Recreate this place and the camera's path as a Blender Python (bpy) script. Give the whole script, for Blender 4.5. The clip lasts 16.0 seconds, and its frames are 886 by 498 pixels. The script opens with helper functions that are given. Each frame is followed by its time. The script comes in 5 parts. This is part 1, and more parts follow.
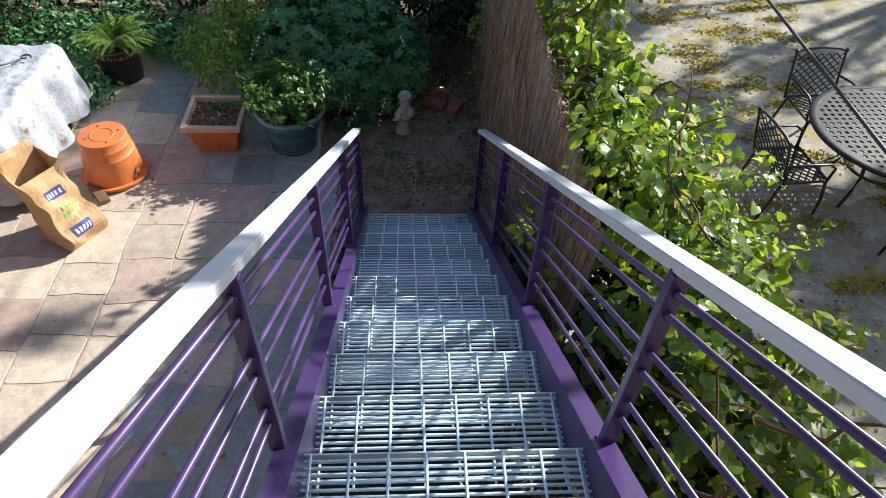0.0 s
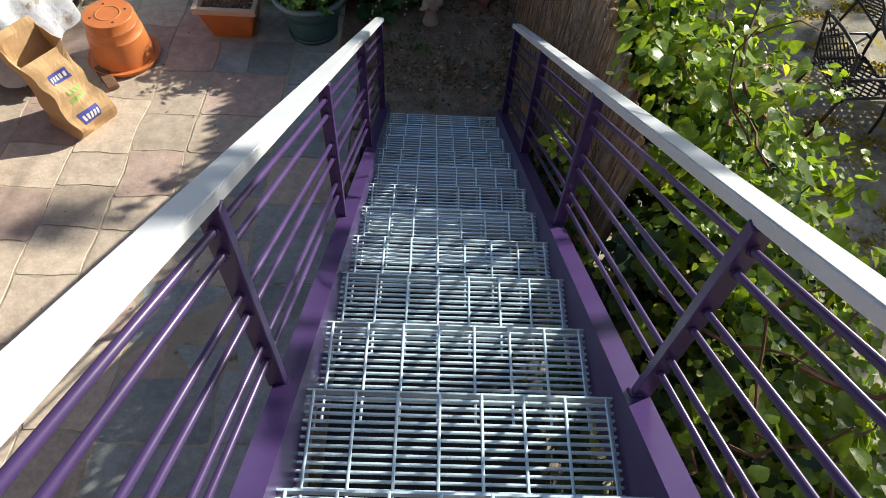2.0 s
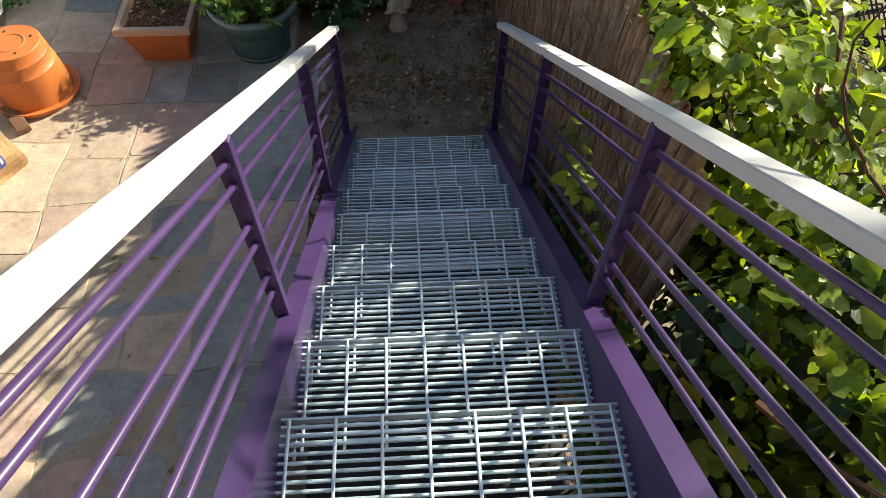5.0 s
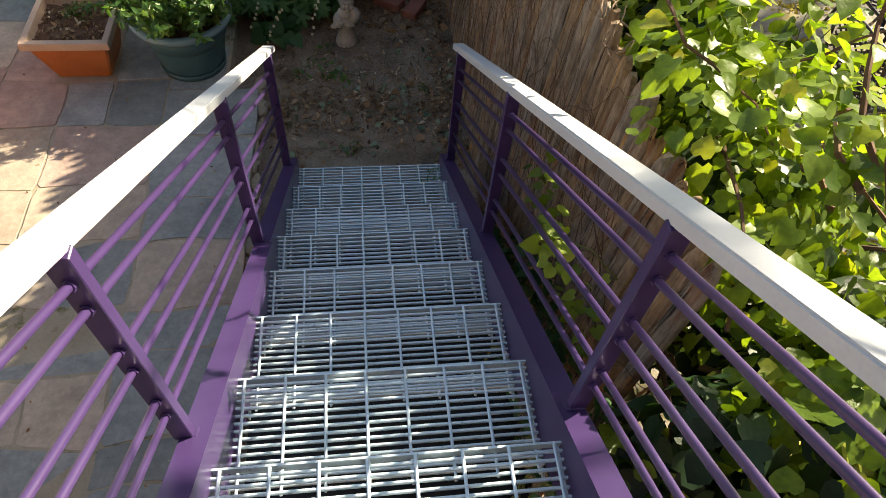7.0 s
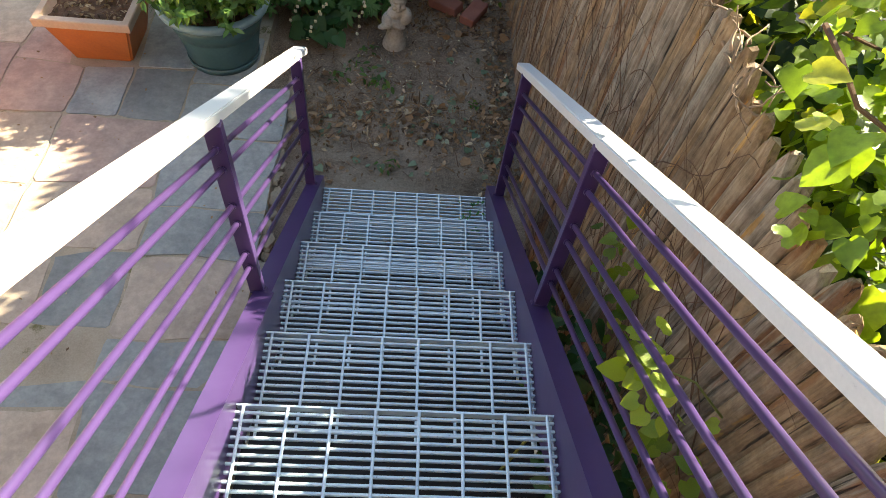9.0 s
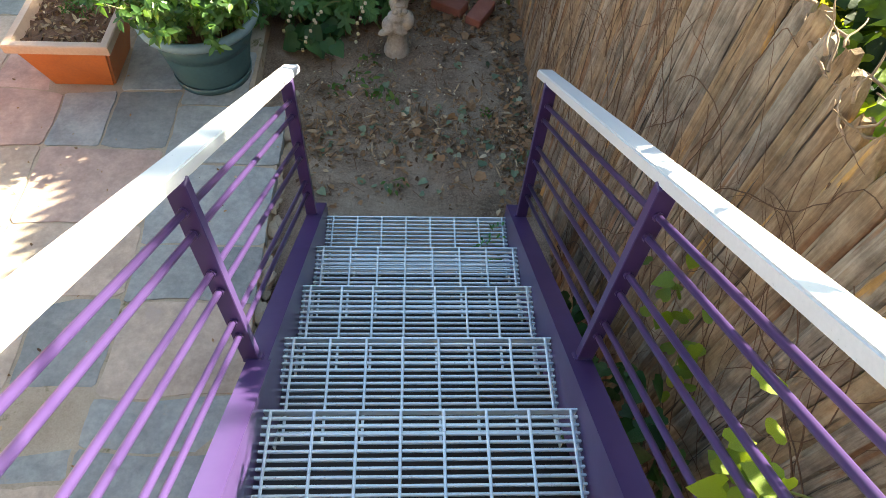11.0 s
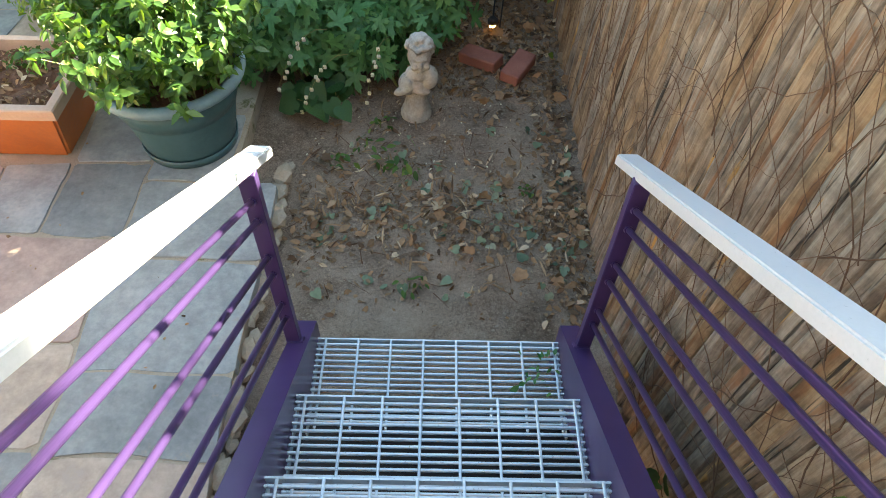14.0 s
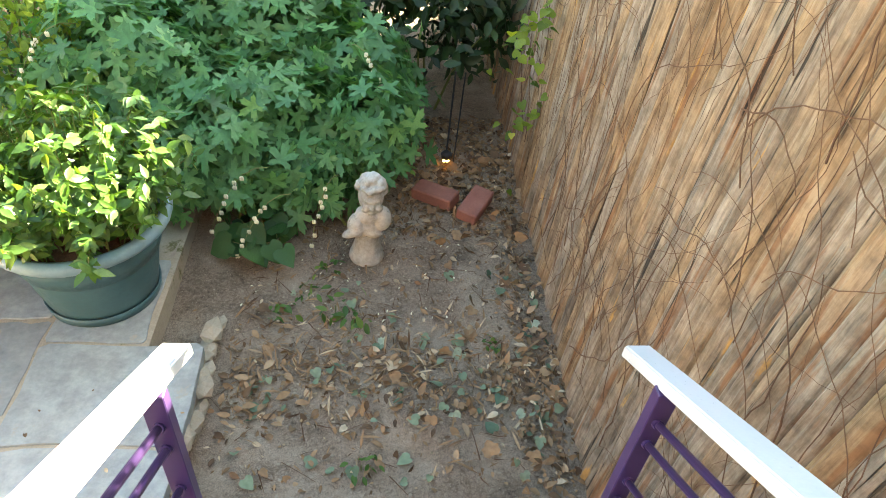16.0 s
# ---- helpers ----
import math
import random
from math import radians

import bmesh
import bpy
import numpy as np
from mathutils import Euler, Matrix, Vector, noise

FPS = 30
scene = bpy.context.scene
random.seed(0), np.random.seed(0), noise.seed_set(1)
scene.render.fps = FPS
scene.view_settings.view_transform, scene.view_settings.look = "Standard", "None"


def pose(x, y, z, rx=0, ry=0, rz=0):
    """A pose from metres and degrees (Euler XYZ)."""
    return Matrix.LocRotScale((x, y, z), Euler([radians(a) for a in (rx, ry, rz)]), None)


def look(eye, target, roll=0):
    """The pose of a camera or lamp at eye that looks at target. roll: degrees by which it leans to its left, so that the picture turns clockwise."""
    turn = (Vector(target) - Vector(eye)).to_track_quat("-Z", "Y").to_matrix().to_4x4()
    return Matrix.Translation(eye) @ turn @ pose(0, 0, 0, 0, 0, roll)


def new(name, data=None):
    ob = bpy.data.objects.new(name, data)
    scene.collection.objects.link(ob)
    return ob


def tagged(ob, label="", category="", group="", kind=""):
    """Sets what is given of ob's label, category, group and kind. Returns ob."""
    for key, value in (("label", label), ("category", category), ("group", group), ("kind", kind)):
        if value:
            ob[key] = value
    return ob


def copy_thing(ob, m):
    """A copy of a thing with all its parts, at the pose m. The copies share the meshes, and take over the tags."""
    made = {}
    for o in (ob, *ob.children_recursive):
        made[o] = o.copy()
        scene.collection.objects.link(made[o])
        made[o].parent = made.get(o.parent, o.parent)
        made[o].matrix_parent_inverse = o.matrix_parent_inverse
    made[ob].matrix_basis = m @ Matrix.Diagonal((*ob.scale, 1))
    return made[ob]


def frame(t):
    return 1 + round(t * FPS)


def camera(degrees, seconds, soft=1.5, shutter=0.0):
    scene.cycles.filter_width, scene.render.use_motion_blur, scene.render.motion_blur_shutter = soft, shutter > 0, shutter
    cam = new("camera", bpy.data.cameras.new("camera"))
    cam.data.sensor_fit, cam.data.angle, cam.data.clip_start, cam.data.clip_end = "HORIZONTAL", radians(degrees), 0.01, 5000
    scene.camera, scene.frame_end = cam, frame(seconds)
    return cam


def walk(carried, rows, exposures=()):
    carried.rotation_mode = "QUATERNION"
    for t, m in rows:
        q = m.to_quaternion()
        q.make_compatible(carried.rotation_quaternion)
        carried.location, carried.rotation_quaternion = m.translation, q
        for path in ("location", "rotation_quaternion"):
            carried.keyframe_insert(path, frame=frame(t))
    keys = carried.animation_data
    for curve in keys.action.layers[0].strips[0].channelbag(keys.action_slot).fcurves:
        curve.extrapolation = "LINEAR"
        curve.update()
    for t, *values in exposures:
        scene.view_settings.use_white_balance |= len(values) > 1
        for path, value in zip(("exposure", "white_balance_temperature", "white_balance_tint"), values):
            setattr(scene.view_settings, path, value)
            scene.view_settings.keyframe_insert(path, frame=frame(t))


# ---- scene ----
cam = camera(68.1, 16.0, soft=0.8)
PATH = [
    (0, (-0.119, -4.39, 4.237), (-0.005, -3.003, 2.801), 3.1),
    (0.5, (-0.105, -4.397, 4.196), (0.0, -3.183, 2.61), 2.9),
    (1, (-0.139, -4.3, 4.16), (0.015, -3.173, 2.515), 4.1),
    (1.5, (-0.135, -4.239, 4.156), (0.029, -3.178, 2.469), 6.6),
    (2, (-0.114, -4.154, 4.088), (-0.059, -3.007, 2.451), 4.3),
    (2.5, (-0.059, -4.029, 3.997), (-0.144, -2.872, 2.368), -0.2),
    (3, (-0.033, -3.952, 3.96), (-0.089, -2.762, 2.354), -0.3),
    (3.5, (-0.05, -3.824, 3.869), (-0.036, -2.607, 2.282), -0.2),
    (4, (-0.081, -3.631, 3.726), (0.0, -2.44, 2.121), 0.9),
    (6.5, (-0.049, -3.071, 3.362), (0.05, -1.928, 1.723), 2.1),
    (7, (-0.024, -2.931, 3.319), (0.197, -1.781, 1.698), 6.2),
    (7.5, (-0.011, -2.85, 3.294), (0.185, -1.699, 1.67), 8.1),
    (8, (0.014, -2.654, 3.138), (0.138, -1.475, 1.527), 8.8),
    (10.5, (-0.058, -2.198, 2.901), (0.09, -1.082, 1.249), 7.3),
    (11, (-0.03, -2.063, 2.799), (0.068, -0.914, 1.165), 4.4),
    (11.5, (-0.011, -1.926, 2.726), (0.103, -0.749, 1.113), 4.7),
    (12, (-0.024, -1.839, 2.661), (0.079, -0.656, 1.051), 2.8),
    (12.5, (-0.062, -1.671, 2.516), (0.056, -0.47, 0.921), 3.6),
    (13, (-0.081, -1.554, 2.507), (0.035, -0.33, 0.93), 3.7),
    (13.5, (-0.063, -1.465, 2.425), (0.016, -0.258, 0.832), 5.1),
    (14, (-0.028, -1.295, 2.293), (0.003, -0.035, 0.74), 2.3),
    (14.5, (-0.019, -1.234, 2.298), (0.07, -0.002, 0.725), 2.1),
    (15, (-0.038, -1.174, 2.316), (0.071, 0.093, 0.772), 3.9),
    (15.5, (-0.078, -1.071, 2.245), (0.048, 0.307, 0.802), 4.4),
    (16, (-0.094, -0.873, 2.172), (0.112, 0.615, 0.852), 6.4),
]
EXPOSURES = [(0.0, 1.10, 6000, 6), (2.0, 0.82, 6400, 5), (4.0, 1.06, 7000, 4), (6.5, 1.30, 7700, 6), (8.0, 2.1, 7900, 5), (11.0, 2.82, 7450, -1), (12.5, 3.15, 7650, 0), (14.5, 3.4, 7900, -3), (15.0, 3.7, 8050, -3), (15.5, 3.6, 8200, -3), (16.0, 4.0, 8500, -2)]
walk(cam, [(t, look(eye, target, roll)) for t, eye, target, roll in PATH], EXPOSURES)

# ---- world, sun ----
world = bpy.data.worlds.new("sky")
scene.world = world
world.use_nodes = True
wn = world.node_tree.nodes
sky = wn.new("ShaderNodeTexSky")
sky.sky_type, sky.sun_disc = "NISHITA", False
SUN_EL, SUN_X, SUN_Y = radians(31), 0.878, 0.479
sky.sun_elevation, sky.sun_rotation = SUN_EL, math.atan2(SUN_X, SUN_Y)
world.node_tree.links.new(sky.outputs[0], wn["Background"].inputs[0])
wn["Background"].inputs[1].default_value = 0.078
sun = new("sun", bpy.data.lights.new("sun", "SUN"))
sun.data.energy, sun.data.angle, sun.data.color = 5.0, radians(0.6), (1.0, 0.93, 0.80)
sun.matrix_world = look((SUN_X * 20, SUN_Y * 20, 20 * math.tan(SUN_EL)), (0, 0, 0))

# ---- materials ----


def ramp(nt, fac, stops):
    n = nt.nodes.new("ShaderNodeValToRGB")
    el = n.color_ramp.elements
    while len(el) < len(stops):
        el.new(0.5)
    for e, (p, c) in zip(el, stops):
        e.position, e.color = p, (*c, 1)
    nt.links.new(fac, n.inputs[0])
    return n.outputs[0]


def mixed(nt, fac, a, b, mode="MIX"):
    n = nt.nodes.new("ShaderNodeMix")
    n.data_type, n.blend_type = "RGBA", mode
    for sock, v in ((n.inputs[0], fac), (n.inputs[6], a), (n.inputs[7], b)):
        if isinstance(v, bpy.types.NodeSocket):
            nt.links.new(v, sock)
        else:
            sock.default_value = v if isinstance(v, (int, float)) else (*v, 1)
    return n.outputs[2]


def noise_tex(nt, vec, scale, detail=4.0, rough=0.55, stretch=(1, 1, 1)):
    mp = nt.nodes.new("ShaderNodeMapping")
    mp.inputs["Scale"].default_value = stretch
    nt.links.new(vec, mp.inputs[0])
    n = nt.nodes.new("ShaderNodeTexNoise")
    n.inputs["Scale"].default_value, n.inputs["Detail"].default_value = scale, detail
    n.inputs["Roughness"].default_value = rough
    nt.links.new(mp.outputs[0], n.inputs["Vector"])
    return n.outputs[0]


def base(name, rough=0.6, metal=0.0):
    m = bpy.data.materials.new(name)
    m.use_nodes = True
    nt = m.node_tree
    p = nt.nodes["Principled BSDF"]
    p.inputs["Roughness"].default_value, p.inputs["Metallic"].default_value = rough, metal
    tc = nt.nodes.new("ShaderNodeTexCoord")
    oi = nt.nodes.new("ShaderNodeObjectInfo")
    shift = nt.nodes.new("ShaderNodeVectorMath")
    shift.operation = "ADD"
    mul = nt.nodes.new("ShaderNodeMath")
    mul.operation, mul.inputs[1].default_value = "MULTIPLY", 37.0
    nt.links.new(oi.outputs["Random"], mul.inputs[0])
    nt.links.new(tc.outputs["Object"], shift.inputs[0])
    nt.links.new(mul.outputs[0], shift.inputs[1])
    return m, nt, p, shift.outputs[0], oi.outputs["Random"]


def bump(nt, p, height, strength, dist):
    b = nt.nodes.new("ShaderNodeBump")
    b.inputs["Strength"].default_value, b.inputs["Distance"].default_value = strength, dist
    nt.links.new(height, b.inputs["Height"])
    nt.links.new(b.outputs[0], p.inputs["Normal"])


def speckled(name, stops, big=3.0, fine=60.0, rough=0.7, metal=0.0, relief=0.004, vary=0.25, stretch=(1, 1, 1), wear=None, stain=0.0):
    """Two scales of noise over a ramp of colours, with fine relief and a shift of value from object to object."""
    m, nt, p, vec, rnd = base(name, rough, metal)
    a = noise_tex(nt, vec, big, 5, 0.6, stretch)
    b = noise_tex(nt, vec, fine, 5, 0.65, stretch)
    c = mixed(nt, 0.45, a, b)
    col = ramp(nt, c, stops)
    if vary:
        v = ramp(nt, rnd, [(0.0, (1 - vary,) * 3), (1.0, (1 + vary * 0.4,) * 3)])
        col = mixed(nt, 1.0, col, v, "MULTIPLY")
    if stain:
        s = ramp(nt, noise_tex(nt, vec, 11, 6, 0.7), [(0.36, (1 - stain,) * 3), (0.62, (1 + stain * 0.4,) * 3)])
        col = mixed(nt, 1.0, col, s, "MULTIPLY")
    if wear:
        spot = ramp(nt, noise_tex(nt, vec, wear[1], 6, 0.7), [(wear[2], (0, 0, 0)), (wear[2] + 0.08, (1, 1, 1))])
        col = mixed(nt, spot, col, wear[0])
    nt.links.new(col, p.inputs["Base Color"])
    bump(nt, p, c, 0.6, relief)
    r = ramp(nt, b, [(0.3, (rough - 0.12,) * 3), (0.7, (min(1, rough + 0.12),) * 3)])
    nt.links.new(r, p.inputs["Roughness"])
    return m


def leafy(name, dark, mid, light, gloss=0.45, glow=0.45, vein=0.0):
    """Leaves: colour varies leaf by leaf; light passes through them."""
    m, nt, p, vec, rnd = base(name, gloss)
    geo = nt.nodes.new("ShaderNodeNewGeometry")
    add = nt.nodes.new("ShaderNodeMath")
    add.operation = "ADD"
    nt.links.new(geo.outputs["Random Per Island"], add.inputs[0])
    nt.links.new(rnd, add.inputs[1])
    fr = nt.nodes.new("ShaderNodeMath")
    fr.operation = "FRACT"
    nt.links.new(add.outputs[0], fr.inputs[0])
    col = ramp(nt, fr.outputs[0], [(0.0, dark), (0.45, mid), (0.85, mid), (1.0, light)])
    n = noise_tex(nt, vec, 45, 3)
    col = mixed(nt, 1.0, col, ramp(nt, n, [(0.3, (0.75,) * 3), (0.7, (1.15,) * 3)]), "MULTIPLY")
    nt.links.new(col, p.inputs["Base Color"])
    bump(nt, p, n, 0.5, 0.004)
    tr = nt.nodes.new("ShaderNodeBsdfTranslucent")
    nt.links.new(mixed(nt, 1.0, col, (1.6, 1.5, 0.5), "MULTIPLY"), tr.inputs[0])
    mx = nt.nodes.new("ShaderNodeMixShader")
    mx.inputs[0].default_value = glow
    nt.links.new(p.outputs[0], mx.inputs[1])
    nt.links.new(tr.outputs[0], mx.inputs[2])
    nt.links.new(mx.outputs[0], nt.nodes["Material Output"].inputs[0])
    return m


def gloss_paint(name, low, high, rough):
    """Brushed gloss paint: faint unevenness of colour, soft sheen."""
    m, nt, p, vec, rnd = base(name, rough)
    n = noise_tex(nt, vec, 5, 4, 0.6)
    nt.links.new(ramp(nt, n, [(0.35, low), (0.65, high)]), p.inputs["Base Color"])
    bump(nt, p, noise_tex(nt, vec, 14, 2, 0.5), 0.25, 0.002)
    return m


def soil():
    """Garden soil: dark humus and paler dry patches, crumbs and specks of bark."""
    m, nt, p, vec, rnd = base("garden_soil", 0.97)
    patch = noise_tex(nt, vec, 3.2, 6, 0.65)
    crumb = noise_tex(nt, vec, 70, 6, 0.75)
    grit = noise_tex(nt, vec, 260, 3, 0.6)
    c = mixed(nt, 0.42, patch, crumb)
    col = ramp(nt, c, [(0.36, (0.10, 0.070, 0.050)), (0.45, (0.26, 0.195, 0.143)), (0.53, (0.39, 0.305, 0.232)), (0.66, (0.52, 0.43, 0.335))])
    col = mixed(nt, 1.0, col, ramp(nt, grit, [(0.35, (0.55,) * 3), (0.62, (1.2,) * 3)]), "MULTIPLY")
    speck = ramp(nt, noise_tex(nt, vec, 120, 2, 0.5), [(0.68, (0, 0, 0)), (0.71, (1, 1, 1))])
    col = mixed(nt, speck, col, (0.52, 0.44, 0.34))
    nt.links.new(col, p.inputs["Base Color"])
    bump(nt, p, mixed(nt, 0.35, c, grit), 0.9, 0.035)
    return m


def cedar():
    """Split cedar: long fibres, dark checks, red inner-bark strips and grey weathering, all along the grain."""
    m, nt, p, vec, rnd = base("weathered_cedar", 0.85)
    fibre = noise_tex(nt, vec, 42, 6, 0.7, (2.0, 2.0, 0.16))
    band = noise_tex(nt, vec, 5, 6, 0.7, (2.0, 2.0, 0.42))
    c = mixed(nt, 0.5, fibre, band)
    tan = ramp(nt, c, [(0.32, (0.09, 0.052, 0.028)), (0.43, (0.225, 0.138, 0.074)), (0.51, (0.315, 0.205, 0.115)), (0.60, (0.39, 0.272, 0.163)), (0.74, (0.46, 0.352, 0.24))])
    grey = ramp(nt, c, [(0.32, (0.075, 0.056, 0.042)), (0.43, (0.19, 0.15, 0.115)), (0.51, (0.285, 0.235, 0.185)), (0.60, (0.37, 0.315, 0.255)), (0.74, (0.46, 0.41, 0.35))])
    weather = noise_tex(nt, vec, 1.3, 4, 0.6, (1.0, 1.0, 0.6))
    lean = nt.nodes.new("ShaderNodeMath")
    lean.operation = "MULTIPLY_ADD"
    lean.inputs[1].default_value, lean.inputs[2].default_value = 0.34, 0.0
    nt.links.new(rnd, lean.inputs[0])
    both = nt.nodes.new("ShaderNodeMath")
    both.operation = "ADD"
    nt.links.new(lean.outputs[0], both.inputs[0])
    nt.links.new(weather, both.inputs[1])
    col = mixed(nt, ramp(nt, both.outputs[0], [(0.56, (0, 0, 0)), (0.74, (0.9,) * 3)]), tan, grey)
    red = ramp(nt, noise_tex(nt, vec, 5.5, 6, 0.6, (2.6, 2.6, 0.22)), [(0.57, (0, 0, 0)), (0.63, (0.85,) * 3)])
    col = mixed(nt, red, col, (0.23, 0.105, 0.045))
    gold = ramp(nt, noise_tex(nt, vec, 7.5, 5, 0.6, (2.0, 2.0, 0.30)), [(0.64, (0, 0, 0)), (0.68, (0.9,) * 3)])
    col = mixed(nt, gold, col, (0.52, 0.28, 0.08))
    check = ramp(nt, noise_tex(nt, vec, 16, 4, 0.6, (3.0, 3.0, 0.10)), [(0.335, (0.16,) * 3), (0.385, (1, 1, 1))])
    col = mixed(nt, 1.0, col, check, "MULTIPLY")
    soot = ramp(nt, noise_tex(nt, vec, 9, 6, 0.7), [(0.36, (0.6,) * 3), (0.60, (1.12,) * 3)])
    col = mixed(nt, 1.0, col, soot, "MULTIPLY")
    nt.links.new(col, p.inputs["Base Color"])
    bump(nt, p, mixed(nt, 0.5, c, check), 0.8, 0.018)
    return m


PURPLE = gloss_paint("purple_paint", (0.050, 0.027, 0.100), (0.064, 0.036, 0.124), 0.3)
WHITE = speckled("white_paint", [(0.3, (0.50, 0.52, 0.56)), (0.6, (0.60, 0.61, 0.65)), (0.8, (0.68, 0.68, 0.70))], 3, 120, 0.38, 0, 0.0005, 0.0, wear=((0.45, 0.42, 0.4), 14, 0.74))
ZINC = speckled("galvanised_steel", [(0.3, (0.52, 0.66, 0.77)), (0.5, (0.64, 0.77, 0.86)), (0.75, (0.74, 0.84, 0.91))], 9, 90, 0.36, 0.3, 0.0006, 0.10)
STONE_BLUE = speckled("bluestone", [(0.32, (0.215, 0.235, 0.24)), (0.5, (0.31, 0.33, 0.325)), (0.70, (0.41, 0.415, 0.395))], 2.6, 38, 0.72, 0, 0.005, 0.25, wear=((0.35, 0.305, 0.25), 4, 0.62), stain=0.2)
STONE_TAN = speckled("tan_flagstone", [(0.32, (0.38, 0.30, 0.235)), (0.5, (0.50, 0.405, 0.325)), (0.70, (0.60, 0.50, 0.41))], 2.6, 38, 0.76, 0, 0.007, 0.22, wear=((0.40, 0.335, 0.29), 4, 0.62), stain=0.18)
STONE_RED = speckled("rose_flagstone", [(0.32, (0.34, 0.24, 0.205)), (0.5, (0.45, 0.33, 0.282)), (0.70, (0.54, 0.42, 0.36))], 2.6, 38, 0.76, 0, 0.007, 0.22, wear=((0.34, 0.275, 0.245), 4, 0.62), stain=0.18)
MORTAR = speckled("sandy_mortar", [(0.3, (0.25, 0.205, 0.15)), (0.5, (0.37, 0.31, 0.235)), (0.7, (0.47, 0.405, 0.315))], 4, 120, 0.95, 0, 0.010, 0.0, wear=((0.14, 0.13, 0.055), 5, 0.60))
DIRT = soil()
CONCRETE = speckled("mossy_concrete", [(0.32, (0.17, 0.145, 0.112)), (0.5, (0.31, 0.275, 0.22)), (0.68, (0.45, 0.40, 0.325))], 2.2, 40, 0.9, 0, 0.012, 0.15, wear=((0.30, 0.235, 0.05), 2.4, 0.55), stain=0.3)
FENCE_WOOD = cedar()
SIDING = speckled("house_render", [(0.3, (0.13, 0.085, 0.065)), (0.7, (0.22, 0.15, 0.12))], 2, 60, 0.9, 0, 0.004, 0)
TERRACOTTA = speckled("orange_plastic_clay", [(0.3, (0.42, 0.115, 0.03)), (0.55, (0.56, 0.175, 0.05)), (0.8, (0.63, 0.24, 0.085))], 4, 70, 0.5, 0, 0.001, 0.05, wear=((0.40, 0.22, 0.13), 8, 0.7))
RIM_PALE = speckled("sun_faded_rim", [(0.3, (0.50, 0.33, 0.24)), (0.6, (0.62, 0.44, 0.33)), (0.8, (0.68, 0.53, 0.42))], 6, 60, 0.6, 0, 0.001, 0)
TEAL = speckled("teal_plastic", [(0.3, (0.035, 0.092, 0.108)), (0.55, (0.06, 0.14, 0.155)), (0.8, (0.10, 0.19, 0.205))], 5, 50, 0.45, 0, 0.001, 0, wear=((0.15, 0.17, 0.16), 9, 0.7))
TEAL_RIM = speckled("faded_teal_rim", [(0.3, (0.14, 0.24, 0.28)), (0.7, (0.24, 0.36, 0.40))], 6, 60, 0.5, 0, 0.001, 0)
BLACK_PLASTIC = speckled("black_plastic", [(0.3, (0.012, 0.012, 0.014)), (0.7, (0.03, 0.03, 0.033))], 5, 50, 0.5, 0, 0.001, 0)
POT_SOIL = speckled("potting_mulch", [(0.3, (0.07, 0.035, 0.02)), (0.5, (0.16, 0.08, 0.045)), (0.75, (0.28, 0.16, 0.09))], 14, 90, 0.95, 0, 0.02, 0)
SHEET = speckled("plastic_sheet", [(0.3, (0.29, 0.30, 0.35)), (0.5, (0.40, 0.41, 0.46)), (0.8, (0.52, 0.53, 0.57))], 5, 20, 0.35, 0, 0.03, 0, wear=((0.20, 0.155, 0.10), 3.5, 0.59))
KRAFT = speckled("kraft_paper", [(0.3, (0.40, 0.245, 0.12)), (0.55, (0.50, 0.32, 0.165)), (0.8, (0.57, 0.39, 0.22))], 5, 60, 0.8, 0, 0.003, 0)
PRINT_BLUE = speckled("blue_print", [(0.3, (0.05, 0.055, 0.28)), (0.7, (0.085, 0.09, 0.36))], 8, 60, 0.7, 0, 0.001, 0)
PRINT_GREEN = speckled("green_print", [(0.3, (0.22, 0.36, 0.09)), (0.7, (0.33, 0.46, 0.15))], 8, 60, 0.7, 0, 0.001, 0)
PRINT_WHITE = speckled("white_print", [(0.3, (0.62, 0.6, 0.55)), (0.7, (0.72, 0.7, 0.65))], 8, 60, 0.7, 0, 0.001, 0)
IRON = speckled("dark_cast_metal", [(0.3, (0.025, 0.022, 0.024)), (0.6, (0.05, 0.045, 0.048)), (0.8, (0.085, 0.08, 0.085))], 6, 60, 0.4, 0.3, 0.001, 0)
CAST = speckled("cast_stone", [(0.3, (0.22, 0.20, 0.17)), (0.5, (0.42, 0.39, 0.34)), (0.72, (0.60, 0.57, 0.51))], 9, 60, 0.85, 0, 0.004, 0, wear=((0.13, 0.115, 0.09), 11, 0.62))
BRICK = speckled("red_brick", [(0.3, (0.20, 0.075, 0.055)), (0.55, (0.31, 0.125, 0.095)), (0.8, (0.40, 0.19, 0.15))], 9, 90, 0.88, 0, 0.003, 0.1, wear=((0.09, 0.07, 0.065), 9, 0.66))
BARK = speckled("vine_wood", [(0.3, (0.075, 0.036, 0.020)), (0.6, (0.155, 0.082, 0.046)), (0.8, (0.28, 0.175, 0.11))], 10, 60, 0.9, 0, 0.006, 0.2)
DRY_WOOD = speckled("dry_vine_wood", [(0.3, (0.17, 0.11, 0.075)), (0.55, (0.36, 0.25, 0.17)), (0.8, (0.52, 0.40, 0.29))], 12, 80, 0.9, 0, 0.006, 0.3)
STEM = speckled("green_stem", [(0.3, (0.10, 0.13, 0.03)), (0.7, (0.22, 0.24, 0.07))], 10, 60, 0.6, 0, 0.002, 0.1)
LITTER = leafy("dead_leaves", (0.085, 0.045, 0.025), (0.33, 0.205, 0.115), (0.68, 0.55, 0.39), 0.85, 0.1)
